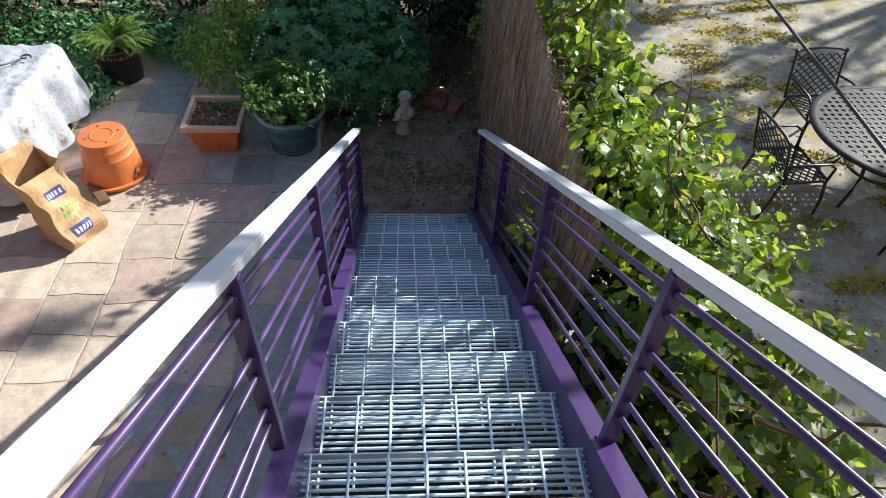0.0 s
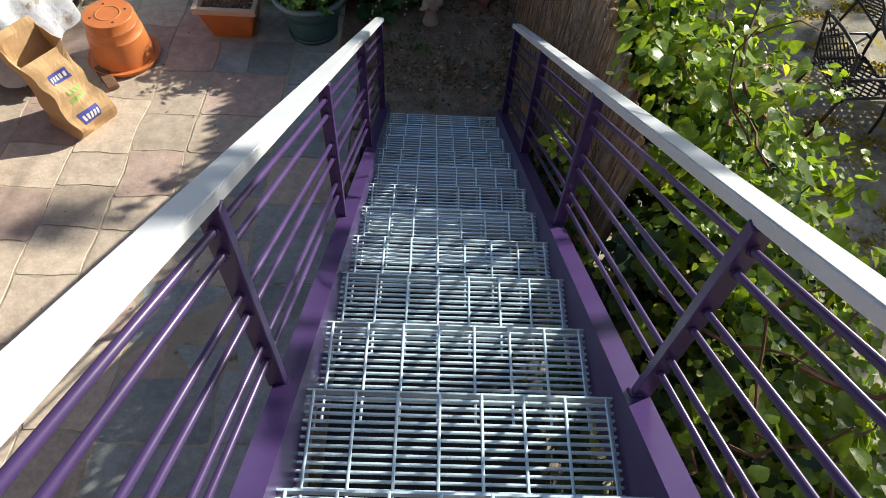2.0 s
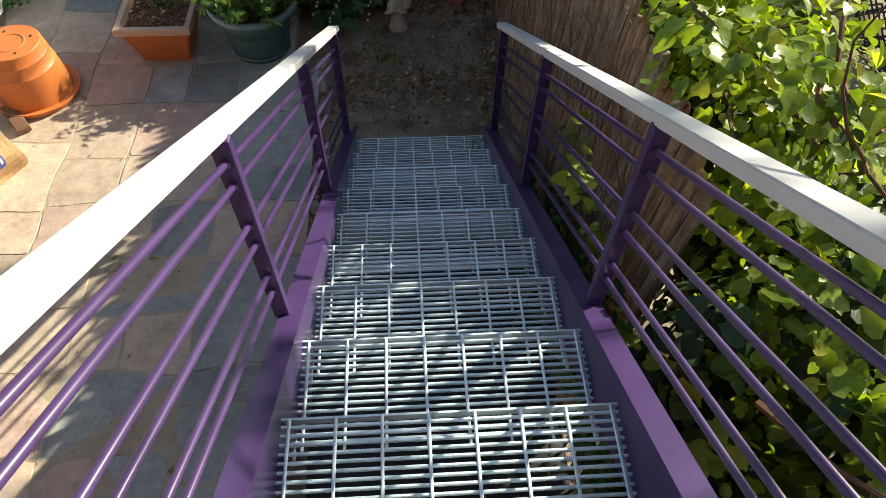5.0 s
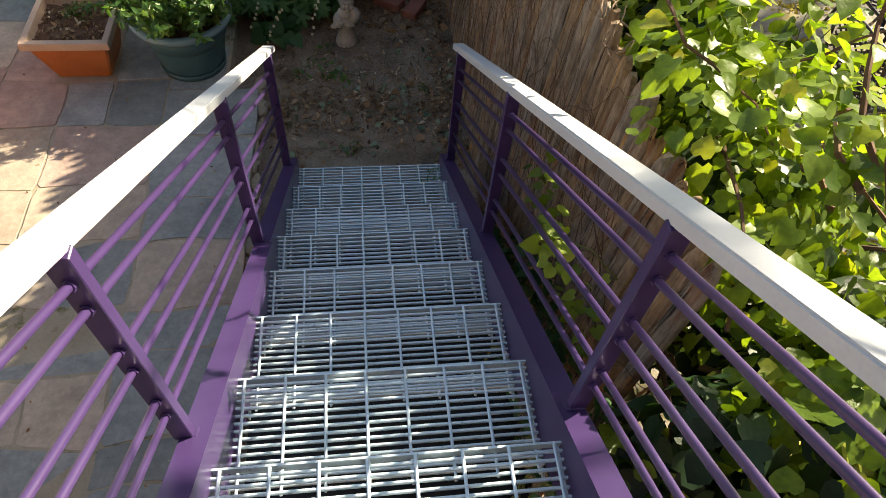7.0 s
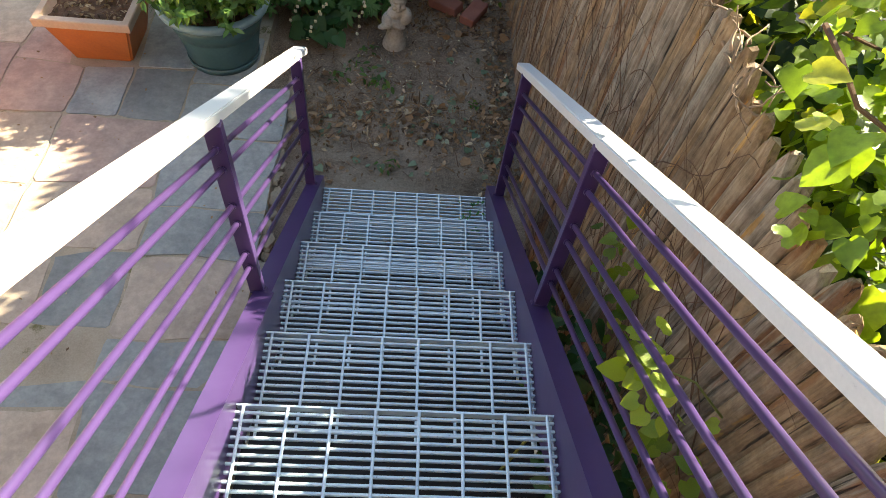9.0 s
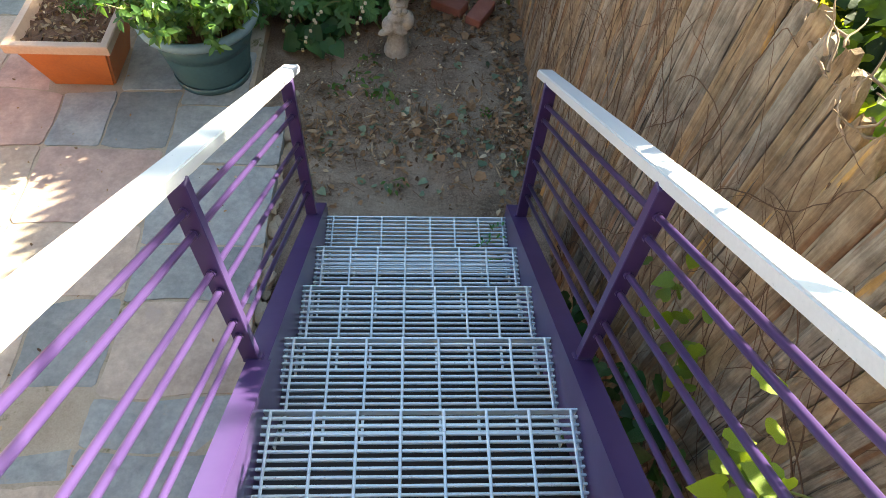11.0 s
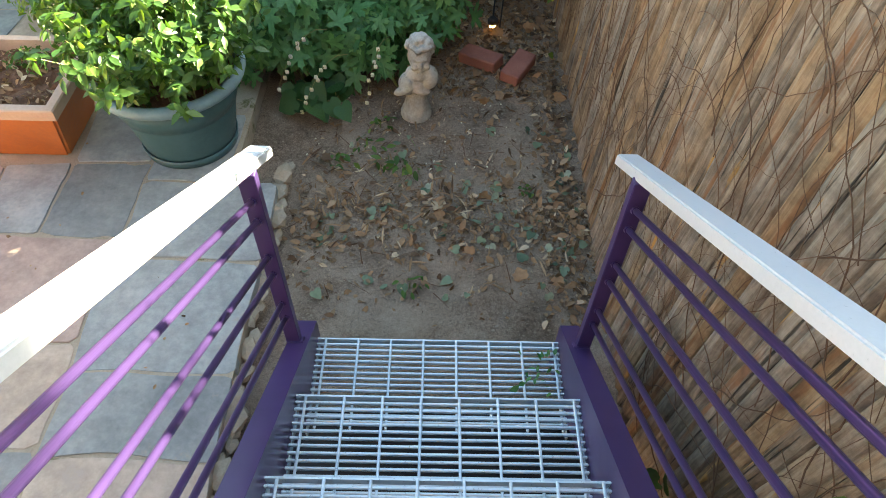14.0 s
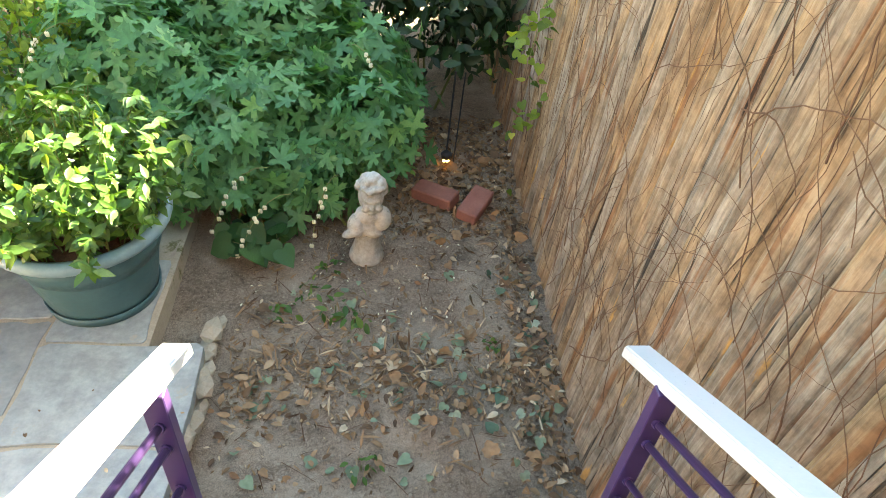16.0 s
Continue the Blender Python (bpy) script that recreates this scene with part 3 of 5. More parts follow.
# courses, from the planters towards the house: the near edge of each and the kinds of its stones
COLUMNS = [
    (-1.43, -0.775, 3.2, [(2.6, "b"), (2.0, "b"), (1.45, "t"), (0.95, "b"), (0.47, "b"), (-0.09, "b"), (-0.43, "b"), (-0.90, "t"), (-1.14, "b"), (-1.68, "b"), (-1.90, "b"), (-2.33, "b"), (-2.83, "b"), (-3.40, "b"), (-3.95, "r"), (-4.6, "b"), (-5.2, "t"), (-5.9, "b")]),
    (-2.12, -1.43, 3.2, [(2.5, "tb"), (1.9, "br"), (1.07, "tb"), (0.59, "bb"), (0.05, "r"), (-0.40, "t"), (-0.86, "tb"), (-1.28, "b"), (-1.68, "tt"), (-2.16, "b"), (-2.40, "rb"), (-2.84, "b"), (-3.15, "b"), (-3.7, "tb"), (-4.3, "r"), (-5.0, "bt"), (-5.9, "b")]),
    (-2.58, -2.12, 3.2, [(2.6, "b"), (2.1, "t"), (1.6, "b"), (1.07, "r"), (0.60, "r"), (0.03, "t"), (-0.40, "t"), (-0.90, "r"), (-1.22, "t"), (-1.66, "t"), (-2.15, "r"), (-2.78, "t"), (-3.4, "t"), (-4.1, "r"), (-4.8, "t"), (-5.9, "b")]),
    (-3.05, -2.58, 3.2, [(2.4, "b"), (1.8, "b"), (1.2, "t"), (0.70, "r"), (0.22, "t"), (-0.44, "t"), (-0.80, "t"), (-1.22, "t"), (-1.64, "t"), (-2.2, "t"), (-2.75, "r"), (-3.4, "t"), (-4.2, "r"), (-5.0, "t"), (-5.9, "r")]),
]
for x0, x1, top, stones in COLUMNS:
    for low, kinds in stones:
        if len(kinds) == 1:
            flag(x0, min(x1, -1.02) if low > 0.9 else x1, low, top, kinds)
        else:
            xm = x0 + (x1 - x0) * 0.43
            flag(x0, xm, low, top, kinds[0])
            flag(xm, x1, low, top, kinds[1])
        top = low
for x0, x1 in ((-3.6, -3.05), (-4.2, -3.6), (-4.75, -4.2), (-5.4, -4.75), (-6.0, -5.4), (-6.5, -6.0)):
    top = 3.2
    while top > -5.8:
        low = max(-5.9, top - random.uniform(0.4, 0.75))
        flag(x0, x1, low, top, random.choice("tttrr"))
        top = low
# broken edge of the bed beside the stairs
b = bmesh.new()
for i in range(46):
    y = -1.5 + i * 0.058 + random.uniform(-0.02, 0.02)
    s = random.uniform(0.02, 0.055)
    bmesh.ops.create_icosphere(b, subdivisions=1, radius=s, matrix=Matrix.Translation((-0.785 + random.uniform(-0.01, 0.03), y, -0.055 + random.uniform(-0.04, 0.01))) @ Matrix.Diagonal((1.0, 1.5, 0.7, 1)))
for v in b.verts:
    v.co += Vector((random.uniform(-1, 1), random.uniform(-1, 1), random.uniform(-1, 1))) * 0.006
tagged(part("rubble_edge", b, MORTAR, patio, "crumbling mortar edge of the patio"), kind="stuff")

# ---- pots and planters ----


def square_planter():
    t = thing("square_planter", (-2.03, 1.30, 0.004), "square orange plastic planter with a pale faded rim", "planter")
    b = bmesh.new()
    rings = []
    for h, z in ((0.185, 0), (0.262, 0.30), (0.262, 0.302), (0.29, 0.305), (0.29, 0.36), (0.245, 0.36), (0.235, 0.28)):
        rings.append([b.verts.new((sx * h, sy * h, z)) for sx, sy in ((-1, -1), (1, -1), (1, 1), (-1, 1))])
    for u, v in zip(rings[:3], rings[1:3]):
        for k in range(4):
            b.faces.new((u[k], u[(k + 1) % 4], v[(k + 1) % 4], v[k]))
    b.faces.new(rings[0][::-1])
    bmesh.ops.delete(b, geom=[v for r in rings[3:] for v in r], context="VERTS")
    bmesh.ops.bevel(b, geom=[e for e in b.edges if abs(e.verts[0].co.z - e.verts[1].co.z) > 0.1], offset=0.012, segments=2, affect="EDGES")
    part("body", b, TERRACOTTA, t)
    b = bmesh.new()
    prof = ((0.262, 0.300), (0.290, 0.306), (0.292, 0.355), (0.286, 0.362), (0.248, 0.362), (0.238, 0.27))
    rings = [[b.verts.new((sx * h, sy * h, z)) for sx, sy in ((-1, -1), (1, -1), (1, 1), (-1, 1))] for h, z in prof]
    for u, v in zip(rings, rings[1:]):
        for k in range(4):
            b.faces.new((u[k], u[(k + 1) % 4], v[(k + 1) % 4], v[k]))
    part("rim", b, RIM_PALE, t, "pale sun-faded rim")
    b = bmesh.new()
    n = 14
    g = [[b.verts.new((-0.245 + 0.49 * i / n, -0.245 + 0.49 * j / n, 0.30 + 0.03 * noise.noise((i * 0.8, j * 0.8, 0)) + random.uniform(-0.008, 0.008))) for i in range(n + 1)] for j in range(n + 1)]
    for j in range(n):
        for i in range(n):
            b.faces.new((g[j][i], g[j][i + 1], g[j + 1][i + 1], g[j + 1][i]))
    part("soil", b, POT_SOIL, t, "dry reddish bark mulch")
    p = np.column_stack((rng.uniform(-0.22, 0.22, 260), rng.uniform(-0.22, 0.22, 260), rng.uniform(0.305, 0.335, 260)))
    foliage("mulch_chip", OVAL, p, np.tile((0, 0, 1.0), (260, 1)), rng.uniform(0.02, 0.05, 260), LITTER, t, 0.7, "dry mulch chips", "stuff")
    p, n = blob_points(120, (0.02, 0.12, 0.33), (0.12, 0.08, 0.07))
    foliage("seedling_leaves", OVAL, p, n, rng.uniform(0.02, 0.04, len(p)), POT_LEAF, t, 0.6, "pale green seedlings", "stuff")
    return t


def teal_pot():
    t = thing("round_pot", (-1.275, 1.265, 0.004), "teal plastic pot with a faded rolled rim holding a leafy plant", "plant pot")
    part("saucer", lathe(bmesh.new(), [(0, 0), (0.232, 0), (0.238, 0.045), (0.234, 0.045), (0.22, 0.02), (0, 0.02)], 40), TEAL, t, smooth=True)
    part("body", lathe(bmesh.new(), [(0, 0.02), (0.222, 0.022), (0.232, 0.06), (0.268, 0.24), (0.27, 0.255), (0.278, 0.258), (0.325, 0.405), (0.305, 0.405), (0.26, 0.25), (0, 0.25)], 40), TEAL, t, smooth=True)
    part("rim", lathe(bmesh.new(), [(0.318, 0.385), (0.344, 0.395), (0.353, 0.415), (0.346, 0.437), (0.322, 0.444), (0.304, 0.436), (0.296, 0.37)], 40), TEAL_RIM, t, "pale faded rolled rim", True)
    part("soil", lathe(bmesh.new(), [(0, 0.395), (0.15, 0.39), (0.305, 0.38), (0.300, 0.36), (0, 0.36)], 24), POT_SOIL, t)
    stems = bmesh.new()
    places, norms = [], []
    for i in range(175):
        a, r = random.uniform(0, 6.28), 0.28 * math.sqrt(random.random())
        h = random.uniform(0.16, 0.50) * (1.2 - r * 1.3)
        out = random.uniform(0.3, 0.95)
        pts = [Vector((r * math.cos(a) * (1 + out * u * u), r * math.sin(a) * (1 + out * u * u), 0.39 + h * u)) for u in (0, 0.4, 0.75, 1)]
        tube(stems, pts, 0.004, 0.002, 4)
        for u in (0.35, 0.5, 0.65, 0.8, 0.92, 1.0, 1.0):
            k = 1 + out * u * u
            c = Vector((r * math.cos(a) * k, r * math.sin(a) * k, 0.39 + h * u))
            for q in range(4):
                places.append(c + Vector((random.uniform(-0.02, 0.02), random.uniform(-0.02, 0.02), 0)))
                norms.append((random.uniform(-0.5, 0.5) + math.cos(a) * 0.6, random.uniform(-0.5, 0.5) + math.sin(a) * 0.6, 1.0))
    part("stem", stems, STEM, t, "thin green stems")
    p, nn, sz = np.array(places), np.array(norms), rng.uniform(0.036, 0.074, len(places))
    single_leaves("leaf", POINTED, p[:250], nn[:250], sz[:250], POT_LEAF, t, 0.45)
    foliage("leaves", POINTED, p[250:], nn[250:], sz[250:], POT_LEAF, t, 0.45, "glossy light green leaves", "stuff")
    return t


def upturned_pot():
    t = thing("upturned_pot", (-2.95, 0.76, 0.006), "large orange plastic flower pot standing upside down", "plant pot")
    part("body", lathe(bmesh.new(), [(0.266, 0.02), (0.265, 0.03), (0.241, 0.278), (0.2405, 0.283), (0.237, 0.287), (0.235, 0.288), (0.227, 0.372), (0.2265, 0.377), (0.223, 0.381), (0.2215, 0.382), (0.214, 0.452), (0.2137, 0.455), (0.210, 0.4612), (0.208, 0.4622), (0.204, 0.4624), (0.112, 0.4600), (0.110, 0.4602), (0.108, 0.4640), (0.097, 0.4640), (0.095, 0.4600), (0.093, 0.4598), (0, 0.4598)], 48), TERRACOTTA, t, smooth=True)
    part("rim", lathe(bmesh.new(), [(0.262, 0.034), (0.298, 0.034), (0.304, 0.036), (0.316, 0.046), (0.321, 0.046), (0.322, 0.042), (0.306, 0.004), (0.303, 0.0), (0.27, 0.0), (0.262, 0.03)], 48), TERRACOTTA, t, smooth=True)
    for a in (0.5, 2.1, 3.7, 5.3):
        part("drain_hole", lathe(bmesh.new(), [(0, 0.0635), (0.011, 0.0635), (0.011, 0.05), (0, 0.05)], 12, Matrix.Translation((0.15 * math.cos(a), 0.15 * math.sin(a), 0.4))), BLACK_PLASTIC, t)
    return t


def black_pot():
    t = thing("nursery_pot", (-3.37, 2.52, 0.004), "black plastic nursery pot with a bright fern", "plant pot")
    part("body", lathe(bmesh.new(), [(0, 0), (0.205, 0), (0.245, 0.39), (0.262, 0.395), (0.265, 0.43), (0.248, 0.432), (0.24, 0.36), (0, 0.36)], 36), BLACK_PLASTIC, t, smooth=True)
    for a in (-0.4, 2.7):
        c = Vector((0.27 * math.cos(a), 0.27 * math.sin(a), 0.37))
        part("handle", tube(bmesh.new(), [c + Vector((0, -0.05, 0)), c + Vector((0.03 * math.cos(a), -0.03, -0.03)), c + Vector((0.03 * math.cos(a), 0.03, -0.03)), c + Vector((0, 0.05, 0))], 0.006), BLACK_PLASTIC, t)
    part("soil", lathe(bmesh.new(), [(0, 0.385), (0.12, 0.38), (0.244, 0.37), (0.24, 0.33), (0, 0.33)], 24), POT_SOIL, t)
    p = np.column_stack((rng.normal(0, 0.1, 160), rng.normal(0, 0.1, 160), rng.uniform(0.385, 0.42, 160)))
    foliage("straw", BLADE, p, np.tile((0, 0, 1.0), (160, 1)), rng.uniform(0.05, 0.12, 160), LITTER, t, 0.8, "dry straw mulch", "stuff")
    frond_plant(t, (0, 0.05, 0.38), 44, 0.56, FERN_LEAF)
    return t


def frond_plant(parent, at, count, length, material):
    """Arching fern fronds with paired leaflets, one mesh a frond."""
    for i in range(count):
        a = i * 2.4 + random.uniform(-0.3, 0.3)
        ln = length * random.uniform(0.7, 1.15)
        lift = random.uniform(0.55, 1.1)
        places, norms, sizes = [], [], []
        for k in range(3, 22):
            u = k / 21
            r = ln * u * 0.8
            z = ln * (lift * u - 0.75 * u * u)
            c = Vector(at) + Vector((r * math.cos(a), r * math.sin(a), z))
            for s in (-1, 1):
                places.append(c + Vector((-math.sin(a), math.cos(a), 0)) * s * 0.012)
                norms.append((0, 0, 1))
                sizes.append(0.085 * (1 - u) ** 0.7 * min(1, u * 4) + 0.012)
        pts, tris = leaf_fan(OVAL)
        v, f = [], []
        for (p, s) in zip(places, sizes):
            side = 1 if len(v) // len(pts) % 2 else -1
            d = Vector((-math.sin(a) * side + 0.5 * math.cos(a), math.cos(a) * side + 0.5 * math.sin(a), -0.1)).normalized()
            w = Vector((0, 0, 1)).cross(d).normalized()
            base_i = len(v)
            v += [tuple(p + (w * q[0] + d * q[1] + Vector((0, 0, q[2]))) * s) for q in pts]
            f += [tuple(j + base_i for j in tr) for tr in tris]
        me = bpy.data.meshes.new("frond")
        me.from_pydata(v, [], f)
        me.materials.append(material)
        ob = new("frond", me)
        ob.parent = parent


square_planter()
teal_pot()
upturned_pot()
black_pot()

# ---- covered table ----


def covered_table():
    t = thing("covered_table", (-4.55, 1.10, 0), "garden table draped in a dirty white plastic sheet", "table")
    X0, X1, Y0, Y1, H = -0.85, 0.90, -0.72, 0.80, 0.74
    part("tabletop", boxed(X1 - X0 - 0.06, Y1 - Y0 - 0.06, 0.03, pose((X0 + X1) / 2, (Y0 + Y1) / 2, H - 0.03), 0.006), IRON, t)
    for x in (X0 + 0.12, X1 - 0.12):
        for y in (Y0 + 0.12, Y1 - 0.12):
            part("leg", rod(bmesh.new(), (x, y, 0.0), (x, y, H - 0.045), 0.022, n=10), IRON, t)
    b = bmesh.new()
    n = 84
    cx, cy, hx, hy = (X0 + X1) / 2, (Y0 + Y1) / 2, (X1 - X0) / 2, (Y1 - Y0) / 2
    drop = 0.66

    def cloth(u, v):
        # u, v in -1..1 over the whole sheet; past the table's edge it hangs
        ex, ey = u * (hx + drop), v * (hy + drop)
        ox, oy = max(0.0, abs(ex) - hx), max(0.0, abs(ey) - hy)
        o = math.hypot(ox, oy)
        x = max(-hx, min(hx, ex))
        y = max(-hy, min(hy, ey))
        if o > 0:
            ang = math.atan2(oy * (1 if ey > 0 else -1), ox * (1 if ex > 0 else -1))
            fold = math.sin((x - y) * 17 + 3 * noise.noise((x * 2, y * 2, 1))) * 0.5 + math.sin((x + y) * 9 + 1.0) * 0.5
            flare = 0.03 + 0.12 * o / drop + 0.095 * fold * min(1, o / 0.25)
            flare *= min(1, o / 0.06)
            x += math.cos(ang) * flare
            y += math.sin(ang) * flare
            z = H - min(o, drop) * 0.92
        else:
            z = H + 0.008
        z += 0.034 * noise.noise((ex * 4, ey * 4, 0)) + 0.020 * noise.noise((ex * 13, ey * 13, 4))
        return (cx + x, cy + y, z)
    g = [[b.verts.new(cloth(-1 + 2 * i / n, -1 + 2 * j / n)) for i in range(n + 1)] for j in range(n + 1)]
    for j in range(n):
        for i in range(n):
            b.faces.new((g[j][i], g[j][i + 1], g[j + 1][i + 1], g[j + 1][i]))
    part("sheet", b, SHEET, t, "white plastic sheet with folds and dirt", True)
    p = np.column_stack((rng.uniform(X0, X1, 170), rng.uniform(Y0, Y1, 170), np.full(170, H + 0.022)))
    foliage("debris", BLADE, p, np.tile((0, 0, 1.0), (170, 1)), rng.uniform(0.03, 0.10, 170), LITTER, t, 0.15, "fallen twigs and leaves", "stuff")
    return t


covered_table()

iron = thing("iron_hook", (-4.02, 1.35, 0.775), "black wrought-iron scroll bracket lying on the sheet", "bracket")
part("bar", tube(bmesh.new(), [(-0.40, -0.28, 0.015), (-0.1, -0.05, 0.015), (0.18, 0.18, 0.015)], 0.012, 0.010, 8), IRON, iron, smooth=True)
for (ox, oy, s) in ((0.20, 0.22, 1), (-0.05, 0.05, -1), (-0.28, -0.12, 1)):
    pts = [(ox + 0.055 * (1 - k / 16) * math.cos(s * k * 0.55), oy + 0.055 * (1 - k / 16) * math.sin(s * k * 0.55), 0.016) for k in range(13)]
    part("scroll", tube(bmesh.new(), pts, 0.010, 0.007, 6), IRON, iron, smooth=True)
part("side_bar", tube(bmesh.new(), [(-0.45, 0.05, 0.015), (-0.2, 0.08, 0.015), (-0.05, 0.05, 0.015)], 0.010, 0.010, 6), IRON, iron, smooth=True)

# ---- paper bag ----


def paper_bag():
    t = thing("paper_bag", (-3.08, -0.06, 0.004), "crumpled brown kraft yard-waste bag, open and slumped", "bag")
    t.matrix_basis = pose(-3.08, -0.06, 0.004, 0, 0, 58)
    b = bmesh.new()
    n, rows = 40, 16
    hx, hy, H = 0.190, 0.170, 0.75

    def wall(k, u, inner=0.0):
        s = 4 * k / n
        side, f = int(s) % 4, s - int(s)
        cs = [(-1, -1), (1, -1), (1, 1), (-1, 1)]
        a, c = cs[side], cs[(side + 1) % 4]
        x, y = a[0] + (c[0] - a[0]) * f, a[1] + (c[1] - a[1]) * f
        pinch = 1 - 0.10 * math.sin(u * 3.1) - 0.05 * u
        x, y = x * (hx - inner) * pinch, y * (hy - inner) * pinch
        # slumped: the body bulges low and the mouth leans back
        bulge = 0.10 * math.exp(-((u - 0.22) / 0.2) ** 2)
        y += -bulge * (1 if y < 0 else -0.3) + 0.13 * u * u
        x += -0.06 * u * u
        z = H * u * (1 + (0.10 if side == 2 else -0.06 * (side == 0)) * u)
        d = 0.036 * noise.noise((x * 6, y * 6, z * 6)) + 0.006 * noise.noise((x * 15, y * 15, z * 15 + 3))
        if u == 0:
            d = 0
        return (x + d, y - d, z + d * 0.6)
    out = [[b.verts.new(wall(k, r / rows)) for k in range(n)] for r in range(rows + 1)]
    inn = [[b.verts.new(wall(k, r / rows, 0.006)) for k in range(n)] for r in range(rows, 3, -1)]
    rings = out + inn
    for u, v in zip(rings, rings[1:]):
        for k in range(n):
            b.faces.new((u[k], u[(k + 1) % n], v[(k + 1) % n], v[k]))
    b.faces.new(out[0][::-1])
    b.faces.new(inn[-1])
    part("paper", b, KRAFT, t)

    def print_patch(name, material, k0, k1, u0, u1, off, label):
        pb = bmesh.new()
        m = 6
        g = []
        for j in range(m + 1):
            row = []
            for i in range(m + 1):
                p = Vector(wall(k0 + (k1 - k0) * i / m, u0 + (u1 - u0) * j / m))
                q = Vector(wall(k0 + (k1 - k0) * i / m, u0 + (u1 - u0) * j / m, -off))
                row.append(pb.verts.new(q))
            g.append(row)
        for j in range(m):
            for i in range(m):
                pb.faces.new((g[j][i], g[j][i + 1], g[j + 1][i + 1], g[j + 1][i]))
        part(name, pb, material, t, label)
    for k0, u0 in ((2.6, 0.66), (12.2, 0.22), (2.2, 0.20)):
        print_patch("blue_panel", PRINT_BLUE, k0, k0 + 4.6, u0, u0 + 0.13, 0.004, "blue printed panel")
        for i in range(5):
            print_patch("white_bar", PRINT_WHITE, k0 + 0.5 + i * 0.78, k0 + 1.0 + i * 0.78, u0 + 0.035, u0 + 0.095, 0.007, "white printed bar")
    for k0, u0 in ((3.0, 0.50), (2.8, 0.42), (11.4, 0.46), (11.6, 0.40)):
        for i in range(4):
            print_patch("green_bar", PRINT_GREEN, k0 + i * 1.2, k0 + 0.9 + i * 1.2, u0, u0 + 0.05, 0.004, "green printed bar")
    return t


paper_bag()

tray = thing("wooden_board", (-3.02, 0.44, 0.004), "dark weathered board lying beside the upturned pot", "board")
part("plank", boxed(0.34, 0.10, 0.045, pose(0, 0, 0.024, 0, 0, -52), 0.006), BARK, tray)

pot2 = thing("clay_pot", (-3.95, -0.62, 0.004), "orange pot with a chalky white rim beside boards", "plant pot")
part("body", lathe(bmesh.new(), [(0, 0), (0.15, 0), (0.21, 0.33), (0.19, 0.33), (0.13, 0.05), (0, 0.05)], 32), TERRACOTTA, pot2, smooth=True)
part("rim", lathe(bmesh.new(), [(0.205, 0.325), (0.235, 0.33), (0.24, 0.37), (0.215, 0.378), (0.198, 0.33)], 32), RIM_PALE, pot2, "chalky white rim", True)
boards = thing("grey_board", (-3.62, -0.72, 0.004), "two grey weathered boards leaning on the orange pot", "board")
for dx, dy in ((0, 0), (0.10, -0.16)):
    part("plank", boxed(0.035, 0.15, 0.40, pose(-0.03 + dx, dy, 0.185, 0, -18, 22), 0.004), BARK, boards)

# ---- statue and bricks ----
b = bmesh.new()


def ball(x, y, z, rx, ry, rz, m=Matrix()):
    bmesh.ops.create_icosphere(b, subdivisions=3, radius=1, matrix=m @ Matrix.Translation((x, y, z)) @ Matrix.Diagonal((rx, ry, rz, 1)))


lathe(b, [(0, 0), (0.088, 0), (0.088, 0.026), (0.080, 0.036), (0.082, 0.046), (0.074, 0.058), (0.066, 0.10), (0.056, 0.135), (0.05, 0.17), (0, 0.17)], 28)
ball(0.0, 0, 0.175, 0.060, 0.055, 0.04)
ball(-0.01, 0, 0.225, 0.082, 0.066, 0.062)
ball(-0.060, -0.015, 0.225, 0.046, 0.055, 0.066)
ball(0.058, -0.012, 0.262, 0.050, 0.058, 0.066)
ball(0.015, -0.050, 0.225, 0.060, 0.026, 0.024, pose(0, 0, 0, 0, -24, 0))
ball(-0.035, -0.050, 0.200, 0.050, 0.024, 0.022, pose(0, 0, 0, 0, 14, 0))
ball(0.00, -0.005, 0.285, 0.070, 0.056, 0.045)
ball(0.0, -0.012, 0.325, 0.036, 0.038, 0.035)
ball(0.0, -0.022, 0.415, 0.062, 0.068, 0.086)
ball(0.0, -0.080, 0.360, 0.018, 0.014, 0.014)
ball(0.0, -0.092, 0.392, 0.010, 0.014, 0.018)
ball(-0.030, -0.078, 0.380, 0.022, 0.016, 0.022)
ball(0.030, -0.078, 0.380, 0.022, 0.016, 0.022)
ball(0.0, -0.080, 0.425, 0.040, 0.014, 0.012)
random.seed(5)
for i in range(70):
    a, e = random.uniform(0, 6.28), random.uniform(-0.25, 1.5)
    if math.sin(a) < -0.1 and e < 0.5:
        e += 0.6
    ball(0.064 * math.cos(a) * math.cos(e), -0.016 + 0.070 * math.sin(a) * math.cos(e), 0.440 + 0.075 * math.sin(e), 0.018, 0.018, 0.016)
for v in b.verts:
    v.co += v.co.normalized() * 0.0025 * noise.noise(v.co * 60)
statue = put("garden_statue", b, CAST, True)
statue.matrix_basis = pose(-0.137, 1.63, -0.105, 2, 2, 8)
rm = statue.modifiers.new("fuse", "REMESH")
rm.mode, rm.voxel_size, rm.use_smooth_shade = "VOXEL", 0.0055, True
tagged(statue, "weathered cast-stone cherub bust on a round pedestal", "statue")

